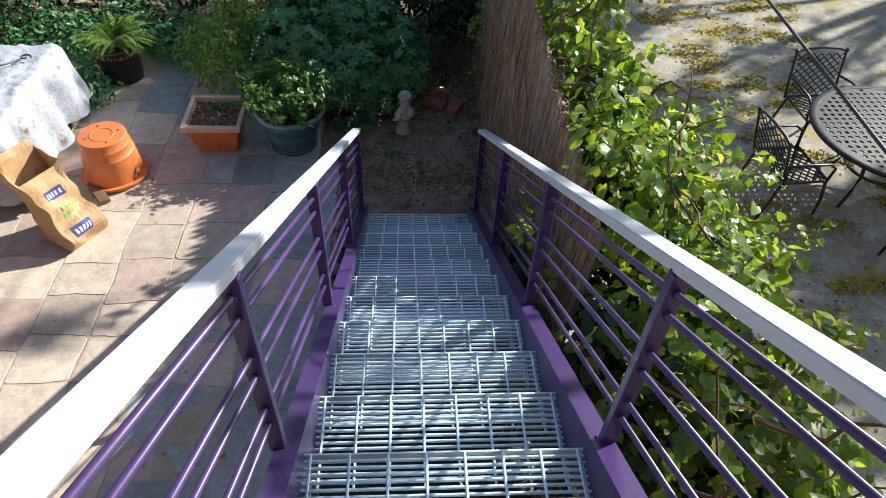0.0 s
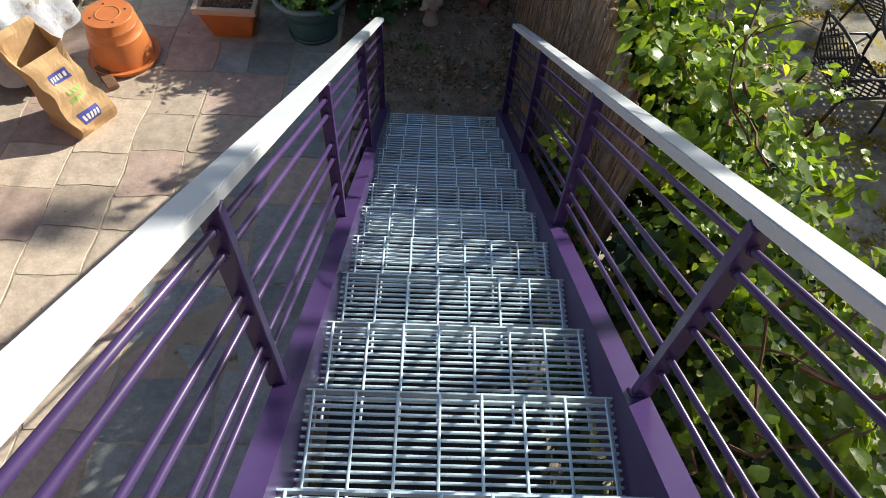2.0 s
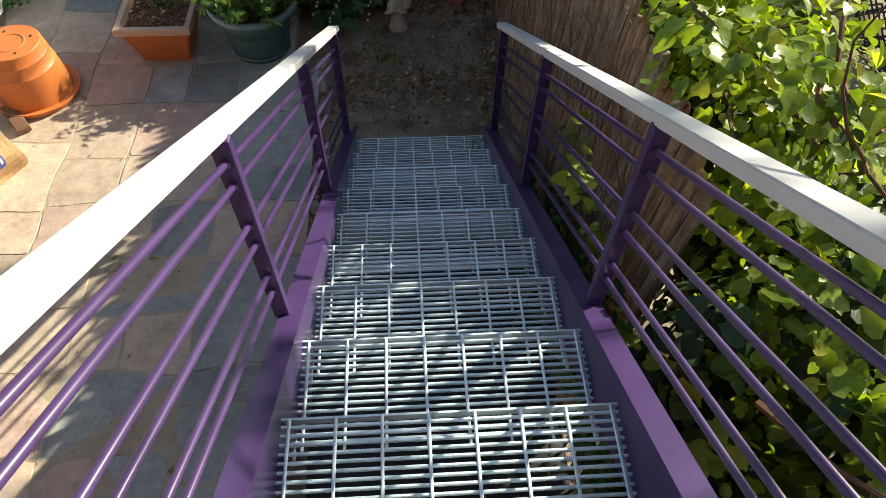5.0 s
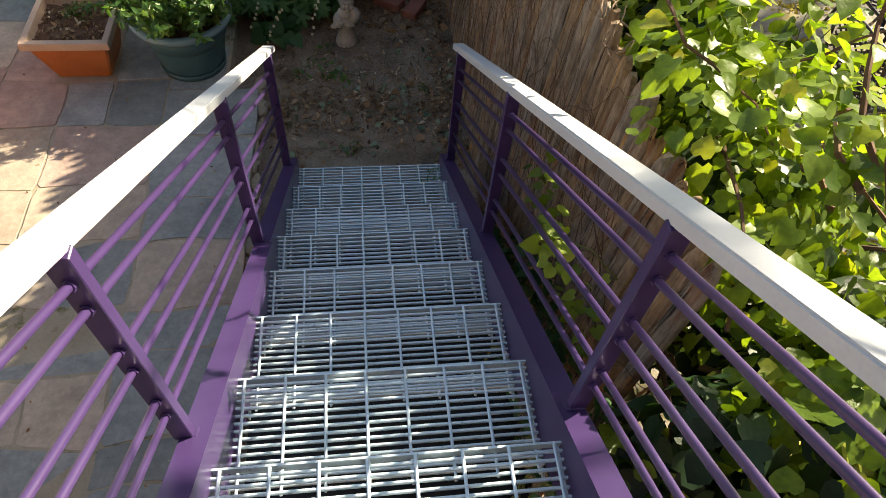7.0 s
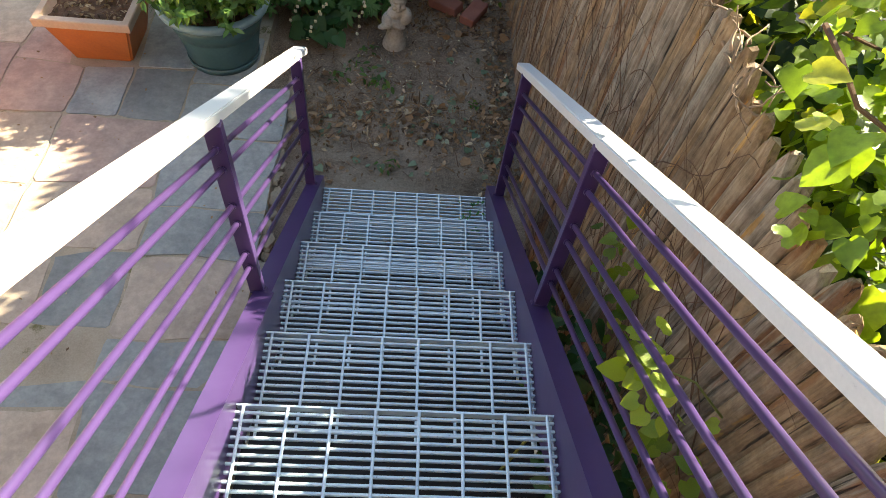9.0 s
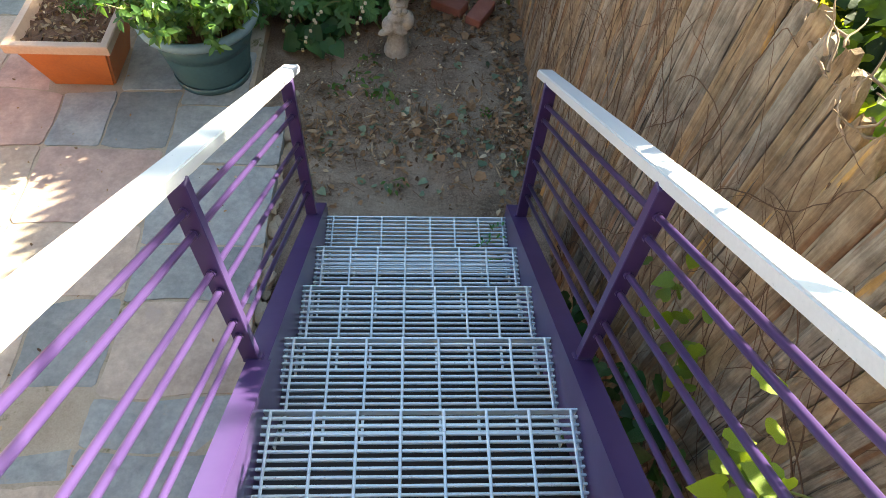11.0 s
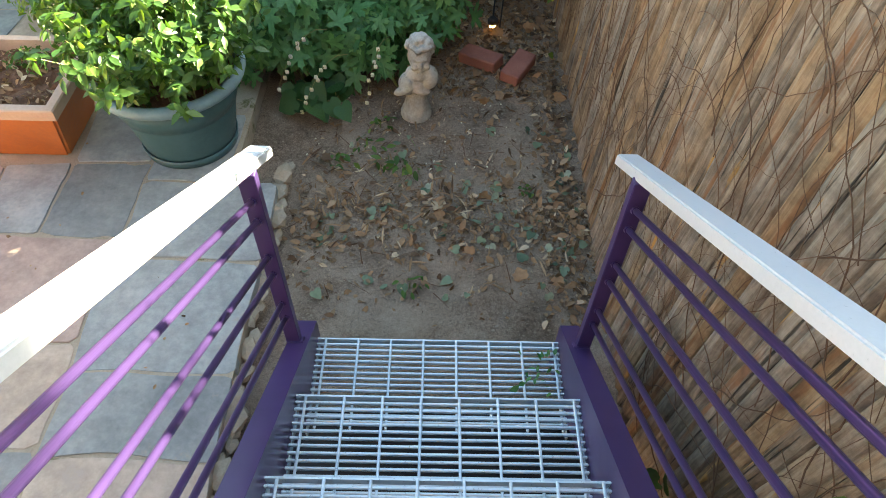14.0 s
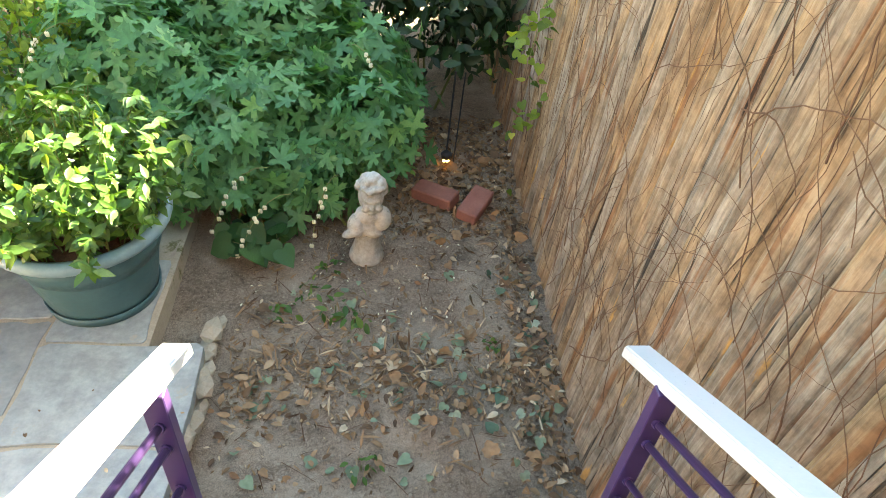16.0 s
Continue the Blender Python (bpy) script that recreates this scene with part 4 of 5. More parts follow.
brick_me = mesh_of(boxed(0.250, 0.118, 0.072, Matrix(), 0.007), "garden_brick", BRICK)
for at, turn, tip, lab in (((0.235, 2.070, -0.032), -34, 3, "worn red clay brick lying on the soil"), ((0.452, 1.985, -0.030), 60, 5, "red clay brick with a dark stain on the soil")):
    ob = new("garden_brick", brick_me)
    ob.matrix_basis = pose(*at, tip, -4, turn)
    tagged(ob, lab, "brick", "loose bricks by the statue")

# small stake light behind the bricks
GLOW = bpy.data.materials.new("amber_lamp")
GLOW.use_nodes = True
GLOW.node_tree.nodes["Principled BSDF"].inputs["Emission Color"].default_value = (1.0, 0.55, 0.18, 1)
GLOW.node_tree.nodes["Principled BSDF"].inputs["Emission Strength"].default_value = 2.0
lamp = thing("stake_light", (0.32, 2.45, -0.10), "small black garden stake light with an amber glow", "garden light")
part("stake", rod(bmesh.new(), (0, 0, -0.05), (0.01, 0.02, 0.62), 0.006), BLACK_PLASTIC, lamp)
part("stake", rod(bmesh.new(), (0.05, 0.02, -0.05), (0.07, 0.05, 0.60), 0.005), BLACK_PLASTIC, lamp)
part("head", lathe(bmesh.new(), [(0, 0.085), (0.03, 0.08), (0.034, 0.105), (0.02, 0.12), (0, 0.12)], 14, Matrix.Translation((0.0, -0.02, 0))), BLACK_PLASTIC, lamp)
for i in range(3):
    part("bulb", lathe(bmesh.new(), [(0, 0.06), (0.006, 0.062), (0.006, 0.075), (0, 0.082)], 8, Matrix.Translation((-0.015 + 0.015 * i, -0.04, 0.0))), GLOW, lamp)

# ---- neighbour's cast-metal furniture ----


def lattice(bm, place, nu, nv, width, inside):
    """Crossed diagonal straps over the unit square, mapped by place(u, v)."""
    def strip(pts):
        pts = [p for p in pts if inside(*p)]
        if len(pts) > 2:
            tube(bm, [place(*p) for p in pts], width, width, 4)
    for k in range(-nv, nu + 1):
        strip([(k / nu + s / 14, s / 14 * nu / nu) for s in range(15)])
        strip([(k / nu + s / 14, 1 - s / 14) for s in range(15)])


def cast_chair(m, label):
    c = thing("patio_chair", (0, 0, 0), label, "chair", "chairs round the cast table")
    back = bmesh.new()
    lattice(back, lambda u, v: Vector((-0.26 + 0.52 * u, 0.26 + 0.10 * v, 0.45 + 0.42 * v)), 6, 6, 0.008, lambda u, v: 0 <= u <= 1)
    part("back_lattice", back, IRON, c)
    fr = bmesh.new()
    tube(fr, [(-0.28, 0.24, 0.42), (-0.28, 0.30, 0.62), (-0.28, 0.37, 0.88), (-0.20, 0.375, 0.915), (0, 0.38, 0.93), (0.20, 0.375, 0.915), (0.28, 0.37, 0.88), (0.28, 0.30, 0.62), (0.28, 0.24, 0.42)], 0.014, 0.014, 8)
    part("back_frame", fr, IRON, c, smooth=True)
    for s in (-1, 1):
        kb = bmesh.new()
        bmesh.ops.create_icosphere(kb, subdivisions=2, radius=0.024, matrix=Matrix.Translation((s * 0.28, 0.372, 0.895)))
        part("finial", kb, IRON, c, smooth=True)
        part("arm", tube(bmesh.new(), [(s * 0.28, 0.29, 0.64), (s * 0.30, 0.10, 0.67), (s * 0.30, -0.12, 0.66), (s * 0.29, -0.20, 0.60), (s * 0.27, -0.20, 0.43)], 0.013, 0.013, 8), IRON, c, smooth=True)
        part("leg", tube(bmesh.new(), [(s * 0.25, -0.21, 0.43), (s * 0.27, -0.25, 0.22), (s * 0.26, -0.27, 0.0)], 0.017, 0.013, 8), IRON, c, smooth=True)
        part("leg", tube(bmesh.new(), [(s * 0.25, 0.23, 0.43), (s * 0.26, 0.28, 0.2), (s * 0.26, 0.33, 0.0)], 0.017, 0.013, 8), IRON, c, smooth=True)
    seat = bmesh.new()
    lattice(seat, lambda u, v: Vector((-0.25 + 0.5 * u, -0.22 + 0.46 * v, 0.43)), 6, 6, 0.008, lambda u, v: 0 <= u <= 1)
    part("seat_lattice", seat, IRON, c)
    sf = bmesh.new()
    tube(sf, [(-0.26, -0.22, 0.43), (0.26, -0.22, 0.43), (0.26, 0.25, 0.43), (-0.26, 0.25, 0.43), (-0.26, -0.22, 0.43)], 0.014, 0.014, 6)
    part("seat_frame", sf, IRON, c)
    c.matrix_basis = m
    return c


chair = cast_chair(pose(4.28, 1.33, 0.0, 0, 0, 4), "dark cast-metal lattice armchair pushed up to the table")
copy_thing(chair, pose(3.56, 0.38, 0.0, 0, 0, 96))
copy_thing(chair, pose(4.55, -0.62, 0.0, 0, 0, 190))

table = thing("cast_table", (4.55, 0.52, 0), "round dark cast-metal patio table with a pierced top", "table")
R, TOP = 0.80, 0.72
tb = bmesh.new()
n = 44
cell = 2 * R / n
grid = {}


def corner(i, j):
    if (i, j) not in grid:
        grid[(i, j)] = tb.verts.new((-R + i * cell, -R + j * cell, TOP))
    return grid[(i, j)]


for i in range(n):
    for j in range(n):
        x, y = -R + (i + 0.5) * cell, -R + (j + 0.5) * cell
        if math.hypot(x, y) < R - 0.03 and not (i % 2 and j % 2 and math.hypot(x, y) < R - 0.09):
            tb.faces.new((corner(i, j), corner(i + 1, j), corner(i + 1, j + 1), corner(i, j + 1)))
ext = bmesh.ops.extrude_face_region(tb, geom=tb.faces[:])
bmesh.ops.translate(tb, vec=(0, 0, -0.014), verts=[v for v in ext["geom"] if isinstance(v, bmesh.types.BMVert)])
bmesh.ops.recalc_face_normals(tb, faces=tb.faces)
part("tabletop", tb, IRON, table, "pierced round top")
part("rim", lathe(bmesh.new(), [(R - 0.055, TOP + 0.003), (R - 0.01, TOP + 0.006), (R, TOP - 0.004), (R, TOP - 0.03), (R - 0.02, TOP - 0.034), (R - 0.055, TOP - 0.012), (R - 0.055, TOP + 0.003)], 64), IRON, table, smooth=True)
for k in range(4):
    a = 0.6 + k * math.pi / 2
    ca, sa = math.cos(a), math.sin(a)
    part("leg", tube(bmesh.new(), [(0.5 * ca, 0.5 * sa, TOP - 0.02), (0.42 * ca, 0.42 * sa, 0.5), (0.30 * ca, 0.30 * sa, 0.3), (0.36 * ca, 0.36 * sa, 0.12), (0.48 * ca, 0.48 * sa, 0.0)], 0.022, 0.018, 8), IRON, table, smooth=True)
part("stretcher", lathe(bmesh.new(), [(0.29, 0.30), (0.315, 0.30), (0.315, 0.32), (0.29, 0.32), (0.29, 0.30)], 32), IRON, table)

# overhead cable along the fence
cable = tagged(put("overhead_cable", tube(bmesh.new(), [(1.20 + 0.034 * (-6.46 + i * 1.4 + 2.14), -6.46 + i * 1.4, 3.2) for i in range(11)], 0.0055, 0.0055, 6), BLACK_PLASTIC, True), "black overhead service cable running along the fence", "cable")
pole = tagged(put("cable_post", rod(bmesh.new(), (1.53, 7.60, -0.2), (1.53, 7.60, 3.5), 0.06, 0.05, 10), BARK, True), "round timber post that holds the cable", "post")

# ---- planting ----
random.seed(21)


def shrub(name, label, clumps, outline, material, sizes, count, spread=0.55, parts=0, keep=None, stems=10, low=-0.3):
    """A plant: woody stems from the soil, leaves in several uneven clumps."""
    c0 = clumps[0][0]
    t = thing(name, (c0[0], c0[1], SOIL), label, "plant")
    P, N = [], []
    total = sum(r[0] * r[1] + r[1] * r[2] for _, r in clumps)
    for c, r in clumps:
        p, nn = blob_points(int(count * (r[0] * r[1] + r[1] * r[2]) / total), c, r, 0.6, low)
        P.append(p)
        N.append(nn)
    P, N = np.concatenate(P), np.concatenate(N)
    if keep is not None:
        k = keep(P)
        P, N = P[k], N[k]
    order = rng.permutation(len(P))
    P, N = P[order] - np.array((c0[0], c0[1], SOIL)), N[order]
    S = rng.uniform(*sizes, len(P))
    if parts:
        single_leaves("leaf", outline, P[:parts], N[:parts], S[:parts], material, t, spread)
    foliage("leaves", outline, P[parts:], N[parts:], S[parts:], material, t, spread, kind="stuff")
    for i in range(stems):
        c, r = random.choice(clumps)
        a = Vector((random.uniform(-0.25, 0.25) + c[0] - c0[0], random.uniform(-0.15, 0.15) + c[1] - c0[1], -0.05))
        e = Vector((c[0] - c0[0] + random.uniform(-0.7, 0.7) * r[0], c[1] - c0[1] + random.uniform(-0.6, 0.6) * r[1], c[2] - SOIL + random.uniform(0, 0.8) * r[2]))
        mid = (a + e) / 2 + Vector((random.uniform(-0.1, 0.1), random.uniform(-0.1, 0.1), 0.1))
        part("stem", tube(bmesh.new(), [a, mid, e], 0.010, 0.004, 5), BARK if material is VINE_LEAF else STEM, t)
    return t


heart = shrub("bleeding_heart", "lush green bleeding-heart plant with sprays of white flowers",
              [((-0.75, 2.25, 0.18), (0.62, 0.52, 0.50)), ((-1.35, 2.35, 0.28), (0.60, 0.50, 0.58)), ((-0.25, 2.55, 0.25), (0.42, 0.40, 0.50)), ((-0.95, 2.85, 0.40), (0.95, 0.55, 0.60)), ((-0.45, 1.98, 0.10), (0.26, 0.24, 0.26)), ((-0.12, 2.12, 0.28), (0.26, 0.26, 0.34)), ((-0.92, 1.92, 0.22), (0.34, 0.26, 0.36))],
              LOBED, BUSH_LEAF, (0.10, 0.19), 6500, 0.42, 280, lambda P: (np.hypot(P[:, 0] + 0.137, P[:, 1] - 1.63) > 0.16) & (P[:, 2] > -0.08) & ((np.hypot(P[:, 0] + 1.25, P[:, 1] - 1.26) > 0.36) | (P[:, 2] > 0.5)))
origin = Vector(heart.matrix_basis.translation)
for (x, y, z, dx, dy) in ((-0.60, 1.72, 0.36, -0.26, -0.16), (-0.50, 1.68, 0.24, -0.24, -0.18), (-0.28, 1.76, 0.30, -0.12, -0.22), (-0.25, 2.30, 0.72, 0.2, -0.15), (-1.5, 2.2, 0.80, -0.25, -0.2)):
    pts = [Vector((x + dx * u, y + dy * u, z + 0.16 * u - 0.40 * u * u)) - origin for u in (0, 0.2, 0.4, 0.6, 0.8, 1.0)]
    part("flower_stalk", tube(bmesh.new(), pts, 0.003, 0.0015, 4), STEM, heart)
    fb = []
    for k in range(8):
        u = 0.45 + 0.55 * (k + random.uniform(-0.3, 0.3)) / 7
        fb.append((x + dx * u - origin.x + random.uniform(-0.014, 0.014), y + dy * u - origin.y, z + 0.16 * u - 0.40 * u * u - origin.z - 0.010))
    for q in fb:
        bb = bmesh.new()
        for s in (-1, 1):
            bmesh.ops.create_icosphere(bb, subdivisions=2, radius=1, matrix=Matrix.Translation((q[0] + s * 0.004, q[1], q[2])) @ Matrix.Diagonal((0.007, 0.006, 0.014, 1)))
        part("flower", bb, PETAL, heart, "white heart-shaped flower", True)

lp = np.array([(-0.62 + random.uniform(-0.22, 0.16), 1.66 + random.uniform(-0.14, 0.12), random.uniform(-0.02, 0.10)) for _ in range(22)])
violet = thing("heart_leaf_plant", (-0.62, 1.66, SOIL), "low plant with broad dark heart-shaped leaves on soil", "plant")
single_leaves("leaf", HEART, lp - np.array((-0.62, 1.66, SOIL)), np.tile((0.0, -0.5, 1.0), (22, 1)), rng.uniform(0.09, 0.15, 22), BROAD_LEAF, violet, 0.25)
for q in lp:
    part("stalk", tube(bmesh.new(), [(random.uniform(-0.06, 0.06), 0.02, -0.02), (q[0] + 0.62, q[1] - 1.66, q[2] - SOIL)], 0.003, 0.002, 4), STEM, violet)

for i, (x, y, s) in enumerate(((-0.27, 1.22, 0.085), (-0.40, 1.32, 0.05), (-0.52, 1.20, 0.06), (-0.13, 0.46, 0.05), (0.44, 1.06, 0.045), (-0.33, 1.50, 0.06), (-0.18, 1.16, 0.07))):
    t = thing("seedling", (x, y, soil_height(x, y)), "small green seedling growing in bare soil", "plant", "seedlings in the bed")
    m = 13
    p = np.column_stack((rng.normal(0, s * 0.6, m), rng.normal(0, s * 0.6, m), rng.uniform(0.015, s * 1.1, m)))
    single_leaves("leaf", OVAL, p, np.tile((0, 0, 1.0), (m, 1)), rng.uniform(s * 0.5, s * 0.95, m), POT_LEAF, t, 0.5)
    part("stem", tube(bmesh.new(), [(0, 0, -0.01), (0, 0, s * 0.8)], 0.003, 0.002, 4), STEM, t)

# hedge leaves are coloured dark to paint the deep shade there
shrub("back_hedge", "dense green hedge, deep shade painted into its dark leaves", [((-2.6, 4.6, 0.6), (1.6, 0.9, 1.0)), ((-0.3, 4.2, 0.6), (1.3, 0.9, 1.1)), ((-4.6, 4.4, 0.6), (1.2, 0.9, 1.0)), ((0.9, 3.6, 0.6), (0.8, 0.8, 1.1)), ((0.15, 3.35, 0.45), (0.6, 0.5, 0.8)), ((0.42, 3.05, 0.45), (0.32, 0.35, 0.75)), ((-1.5, 3.9, 0.5), (1.2, 0.7, 1.0)), ((-3.6, 3.9, 0.4), (1.2, 0.6, 0.8)), ((-5.2, 3.4, 0.3), (0.9, 0.7, 0.8))],
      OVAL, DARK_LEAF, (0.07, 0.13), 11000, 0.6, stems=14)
shrub("ground_cover", "low leafy green ground cover beside the patio", [((-2.55, 3.1, 0.10), (0.8, 0.5, 0.35)), ((-3.75, 2.25, 0.02), (0.42, 0.45, 0.30)), ((-4.4, 3.1, 0.1), (0.9, 0.6, 0.45)), ((-3.3, 3.3, 0.15), (0.7, 0.4, 0.4))],
      OVAL, BUSH_LEAF, (0.05, 0.09), 5200, 0.5, 160, stems=0)
shrub("light_shrub", "upright yellow-green shrub lit by patches of sun", [((-2.05, 2.05, 0.35), (0.33, 0.30, 0.50)), ((-2.35, 2.35, 0.35), (0.30, 0.28, 0.45)), ((-1.95, 2.6, 0.6), (0.4, 0.35, 0.55))],
      OVAL, FERN_LEAF, (0.035, 0.07), 2200, 0.6, stems=16)
grass = thing("day_lily", (-1.72, 1.78, -0.02), "clump of arching strap leaves behind the planters", "plant")
for i in range(60):
    a, ln = random.uniform(0, 6.28), random.uniform(0.28, 0.5)
    pts = [Vector((ln * 0.75 * u * math.cos(a), ln * 0.75 * u * math.sin(a), ln * (1.3 * u - 1.0 * u * u))) for u in (0, 0.25, 0.5, 0.75, 1)]
    bb = bmesh.new()
    w = Vector((-math.sin(a), math.cos(a), 0)) * 0.009
    vs = [(bb.verts.new(p + w * (1 - u * 0.9)), bb.verts.new(p - w * (1 - u * 0.9))) for p, u in zip(pts, (0, 0.25, 0.5, 0.75, 1))]
    for (c, d), (e, f) in zip(vs, vs[1:]):
        bb.faces.new((c, d, f, e))
    part("blade", bb, BUSH_LEAF, grass)

# ---- vine over the fence ----


def vine_keep(P):
    free = (P[:, 0] > 0.93) | (P[:, 2] > 2.0 + 0.06 * np.sin(P[:, 1] * 9)) | (P[:, 1] < -2.3)
    return free & (P[:, 0] > 0.64) & (P[:, 2] > SOIL + 0.02) & ((P[:, 1] > -5.2))


vine_clumps = [((1.20, -0.75, 1.62), (0.42, 0.60, 0.48)), ((1.15, -1.55, 1.72), (0.50, 0.62, 0.55)), ((1.35, -2.35, 1.30), (0.58, 0.60, 0.72)), ((1.45, -3.15, 0.95), (0.68, 0.7, 0.78)), ((1.45, -4.0, 0.80), (0.70, 0.7, 0.72)),
               ((1.25, 0.05, 1.65), (0.36, 0.55, 0.52)), ((1.22, 0.95, 1.75), (0.34, 0.60, 0.50)), ((1.65, -1.3, 1.1), (0.45, 0.8, 0.75)), ((1.70, -2.5, 0.9), (0.55, 0.9, 0.75)), ((1.65, -3.7, 0.7), (0.55, 0.8, 0.70))]
vine = shrub("grape_vine", "sunlit climbing vine with broad green leaves over the fence", vine_clumps, HEART, VINE_LEAF, (0.035, 0.090), 9500, 0.42, 290, vine_keep, 26)
shrub("wild_grape", "large lobed grape leaves tangled over the fence", vine_clumps[2:5] + vine_clumps[8:], VINE, VINE_LEAF, (0.08, 0.15), 560, 0.45, 240, vine_keep, 8)
# dark leaves fill the vine's core and paint its shade
shrub("low_ivy", "ivy between the stair and the fence, leaves darkened to paint shade", [((0.95, -3.0, 0.3), (0.4, 0.9, 0.6)), ((0.95, -4.2, 0.3), (0.4, 0.8, 0.8)), ((1.4, -2.2, 0.9), (0.45, 1.3, 0.9)), ((1.4, -3.8, 0.7), (0.5, 1.2, 0.8)), ((1.25, -0.6, 1.2), (0.3, 1.0, 0.7)), ((0.86, -2.45, 1.05), (0.20, 0.30, 0.75))], HEART, DARK_LEAF, (0.07, 0.12), 5200, 0.5, 0, lambda P: ((P[:, 0] > 0.95) | (P[:, 1] < -2.12)) & (P[:, 0] > 0.62) & (P[:, 2] > SOIL), 8)
shrub("shade_ivy", "dark ivy in the narrow gap beside the fence foot", [((0.655, -1.55, 0.55), (0.085, 0.55, 0.55)), ((0.655, -2.25, 0.75), (0.085, 0.5, 0.65)), ((0.65, -0.95, 0.25), (0.075, 0.35, 0.30))],
      HEART, BROAD_LEAF, (0.05, 0.085), 620, 0.5, 120, lambda P: (P[:, 0] > 0.57) & (P[:, 0] < 0.76) & (P[:, 2] > SOIL), 6)
o = Vector(vine.matrix_basis.translation)
for i in range(90):
    y = random.uniform(-4.2, 0.4)
    x, z = random.uniform(0.85, 1.4), random.uniform(0.5, 2.1)
    pts = [Vector((x, y, z)) - o]
    d = Vector((random.uniform(-0.5, 0.5), random.uniform(-1, 1), random.uniform(-0.3, 0.6)))
    for k in range(6):
        d = (d + Vector((random.uniform(-0.6, 0.6), random.uniform(-0.6, 0.6), random.uniform(-0.5, 0.4)))).normalized()
        q = pts[-1] + d * 0.13
        if q.y + o.y > -2.3:
            q.x = max(q.x, 0.93 - o.x)
        q.x = max(q.x, 0.66 - o.x)
        pts.append(q)
    part("branch", tube(bmesh.new(), pts, random.uniform(0.007, 0.016), 0.003, 5), BARK, vine)

# young shoots that reach out of the mass and break its outline
tip_p, tip_n, tip_s = [], [], []
for i in range(110):
    c, r = random.choice(vine_clumps)
    d = Vector((random.gauss(0.1, 0.8), random.gauss(0, 0.8), random.uniform(0.2, 1.2))).normalized()
    q = Vector(c) + Vector((d.x * r[0], d.y * r[1], d.z * r[2])) * 0.9
    if q.x < 0.98:
        continue
    pts = []
    for k in range(9):
        pts.append(q - o)
        d = (d + Vector((random.uniform(-0.3, 0.3), random.uniform(-0.3, 0.3), -0.16))).normalized()
        q = q + d * 0.055
        q.x = max(q.x, 0.97)
        for side in (-1, 1):
            tip_p.append(q - o + Vector((random.uniform(-0.03, 0.03), side * 0.025, random.uniform(-0.02, 0.02))))
            tip_n.append((random.uniform(-0.4, 0.4), random.uniform(-0.4, 0.4), 1.0))
            tip_s.append(0.085 * (1.05 - k / 9) + 0.015)
    part("shoot", tube(bmesh.new(), pts, 0.003, 0.001, 4), STEM, vine)
foliage("shoot_leaves", HEART, np.array(tip_p), np.array(tip_n), np.array(tip_s), VINE_LEAF, vine, 0.5, "young yellow-green leaves on the shoots", "stuff")

# dry knotted wood where an old stem lies over the boards' points
knot = thing("dry_vine_wood", (0.86, -0.85, 1.97), "pale dry knotted vine wood lying over the fence top", "dead wood")
for i in range(34):
    q = Vector((random.uniform(-0.03, 0.05), random.uniform(-0.34, 0.30), random.uniform(-0.10, 0.04)))
    d = Vector((random.uniform(-0.3, 0.5), random.choice((-1, 1)) * random.uniform(0.3, 1), random.uniform(-0.4, 0.5))).normalized()
    pts = []
    for k in range(7):
        pts.append(q.copy())
        d = (d + Vector((random.uniform(-0.5, 0.5), random.uniform(-0.5, 0.5), random.uniform(-0.5, 0.5)))).normalized()
        q = q + d * 0.022
        q.x = max(-0.05, min(0.10, q.x))
    part("twist", tube(bmesh.new(), pts, random.uniform(0.002, 0.006), 0.0015, 6), DRY_WOOD, knot, smooth=True)

# bare vine stems clinging to the boards
stems = thing("dead_vine", (0.76, 0, SOIL), "dry brown vine stems clinging to the fence boards", "plant")
for i in range(290):
    y, z = random.uniform(-2.0, 2.6), random.uniform(0.1, 1.7)
    a = random.choice((0.7, 1.3, 1.5, 1.7, 2.4)) + random.uniform(-0.35, 0.35)
    pts = []
    bend = random.uniform(-0.06, 0.06)
    for k in range(random.randint(8, 20)):
        pts.append((z * LEAN - 0.034 + random.uniform(-0.003, 0.002), y, z))
        a += bend + random.uniform(-0.32, 0.32)
        y += 0.05 * math.cos(a)
        z = min(2.02, max(0.1, z + 0.05 * math.sin(a)))
    r = 0.0009 + 0.0018 * random.random() ** 2
    part("stem", tube(bmesh.new(), pts, r, r * 0.5, 5), BARK, stems)


def sprig(at, root, count, size, material, label, spread):
    t = thing("vine_sprig", at, label, "plant", "sprigs by the railing")
    r = Vector(root) - Vector(at)
    part("stem", tube(bmesh.new(), [r, r * 0.5 + Vector((0, 0, 0.05)), (0, 0, 0)], 0.004, 0.002, 5), STEM, t)
    p = rng.normal(0, 1, (count, 3)) * np.array(spread)
    single_leaves("leaf", HEART, p, np.tile((-0.3, -0.3, 1.0), (count, 1)), rng.uniform(size * 0.6, size * 1.1, count), material, t, 0.4)


# the first two sprigs carry painted sunlight in their leaf colour
sprig((0.545, -1.77, 1.72), (0.80, -1.80, 1.50), 20, 0.062, SPRIG_LEAF, "vine sprig reaching through the railing, sunlight painted into its bright green", (0.028, 0.07, 0.055))
sprig((0.70, -1.78, 1.40), (0.79, -1.85, 1.20), 18, 0.055, SPRIG_LEAF, "vine leaves against the fence, coloured pale as if sunlit", (0.03, 0.12, 0.11))
sprig((0.735, -1.19, 1.16), (0.785, -1.25, 0.9), 24, 0.060, VINE_LEAF, "small ivy leaves on the fence boards", (0.012, 0.11, 0.08))
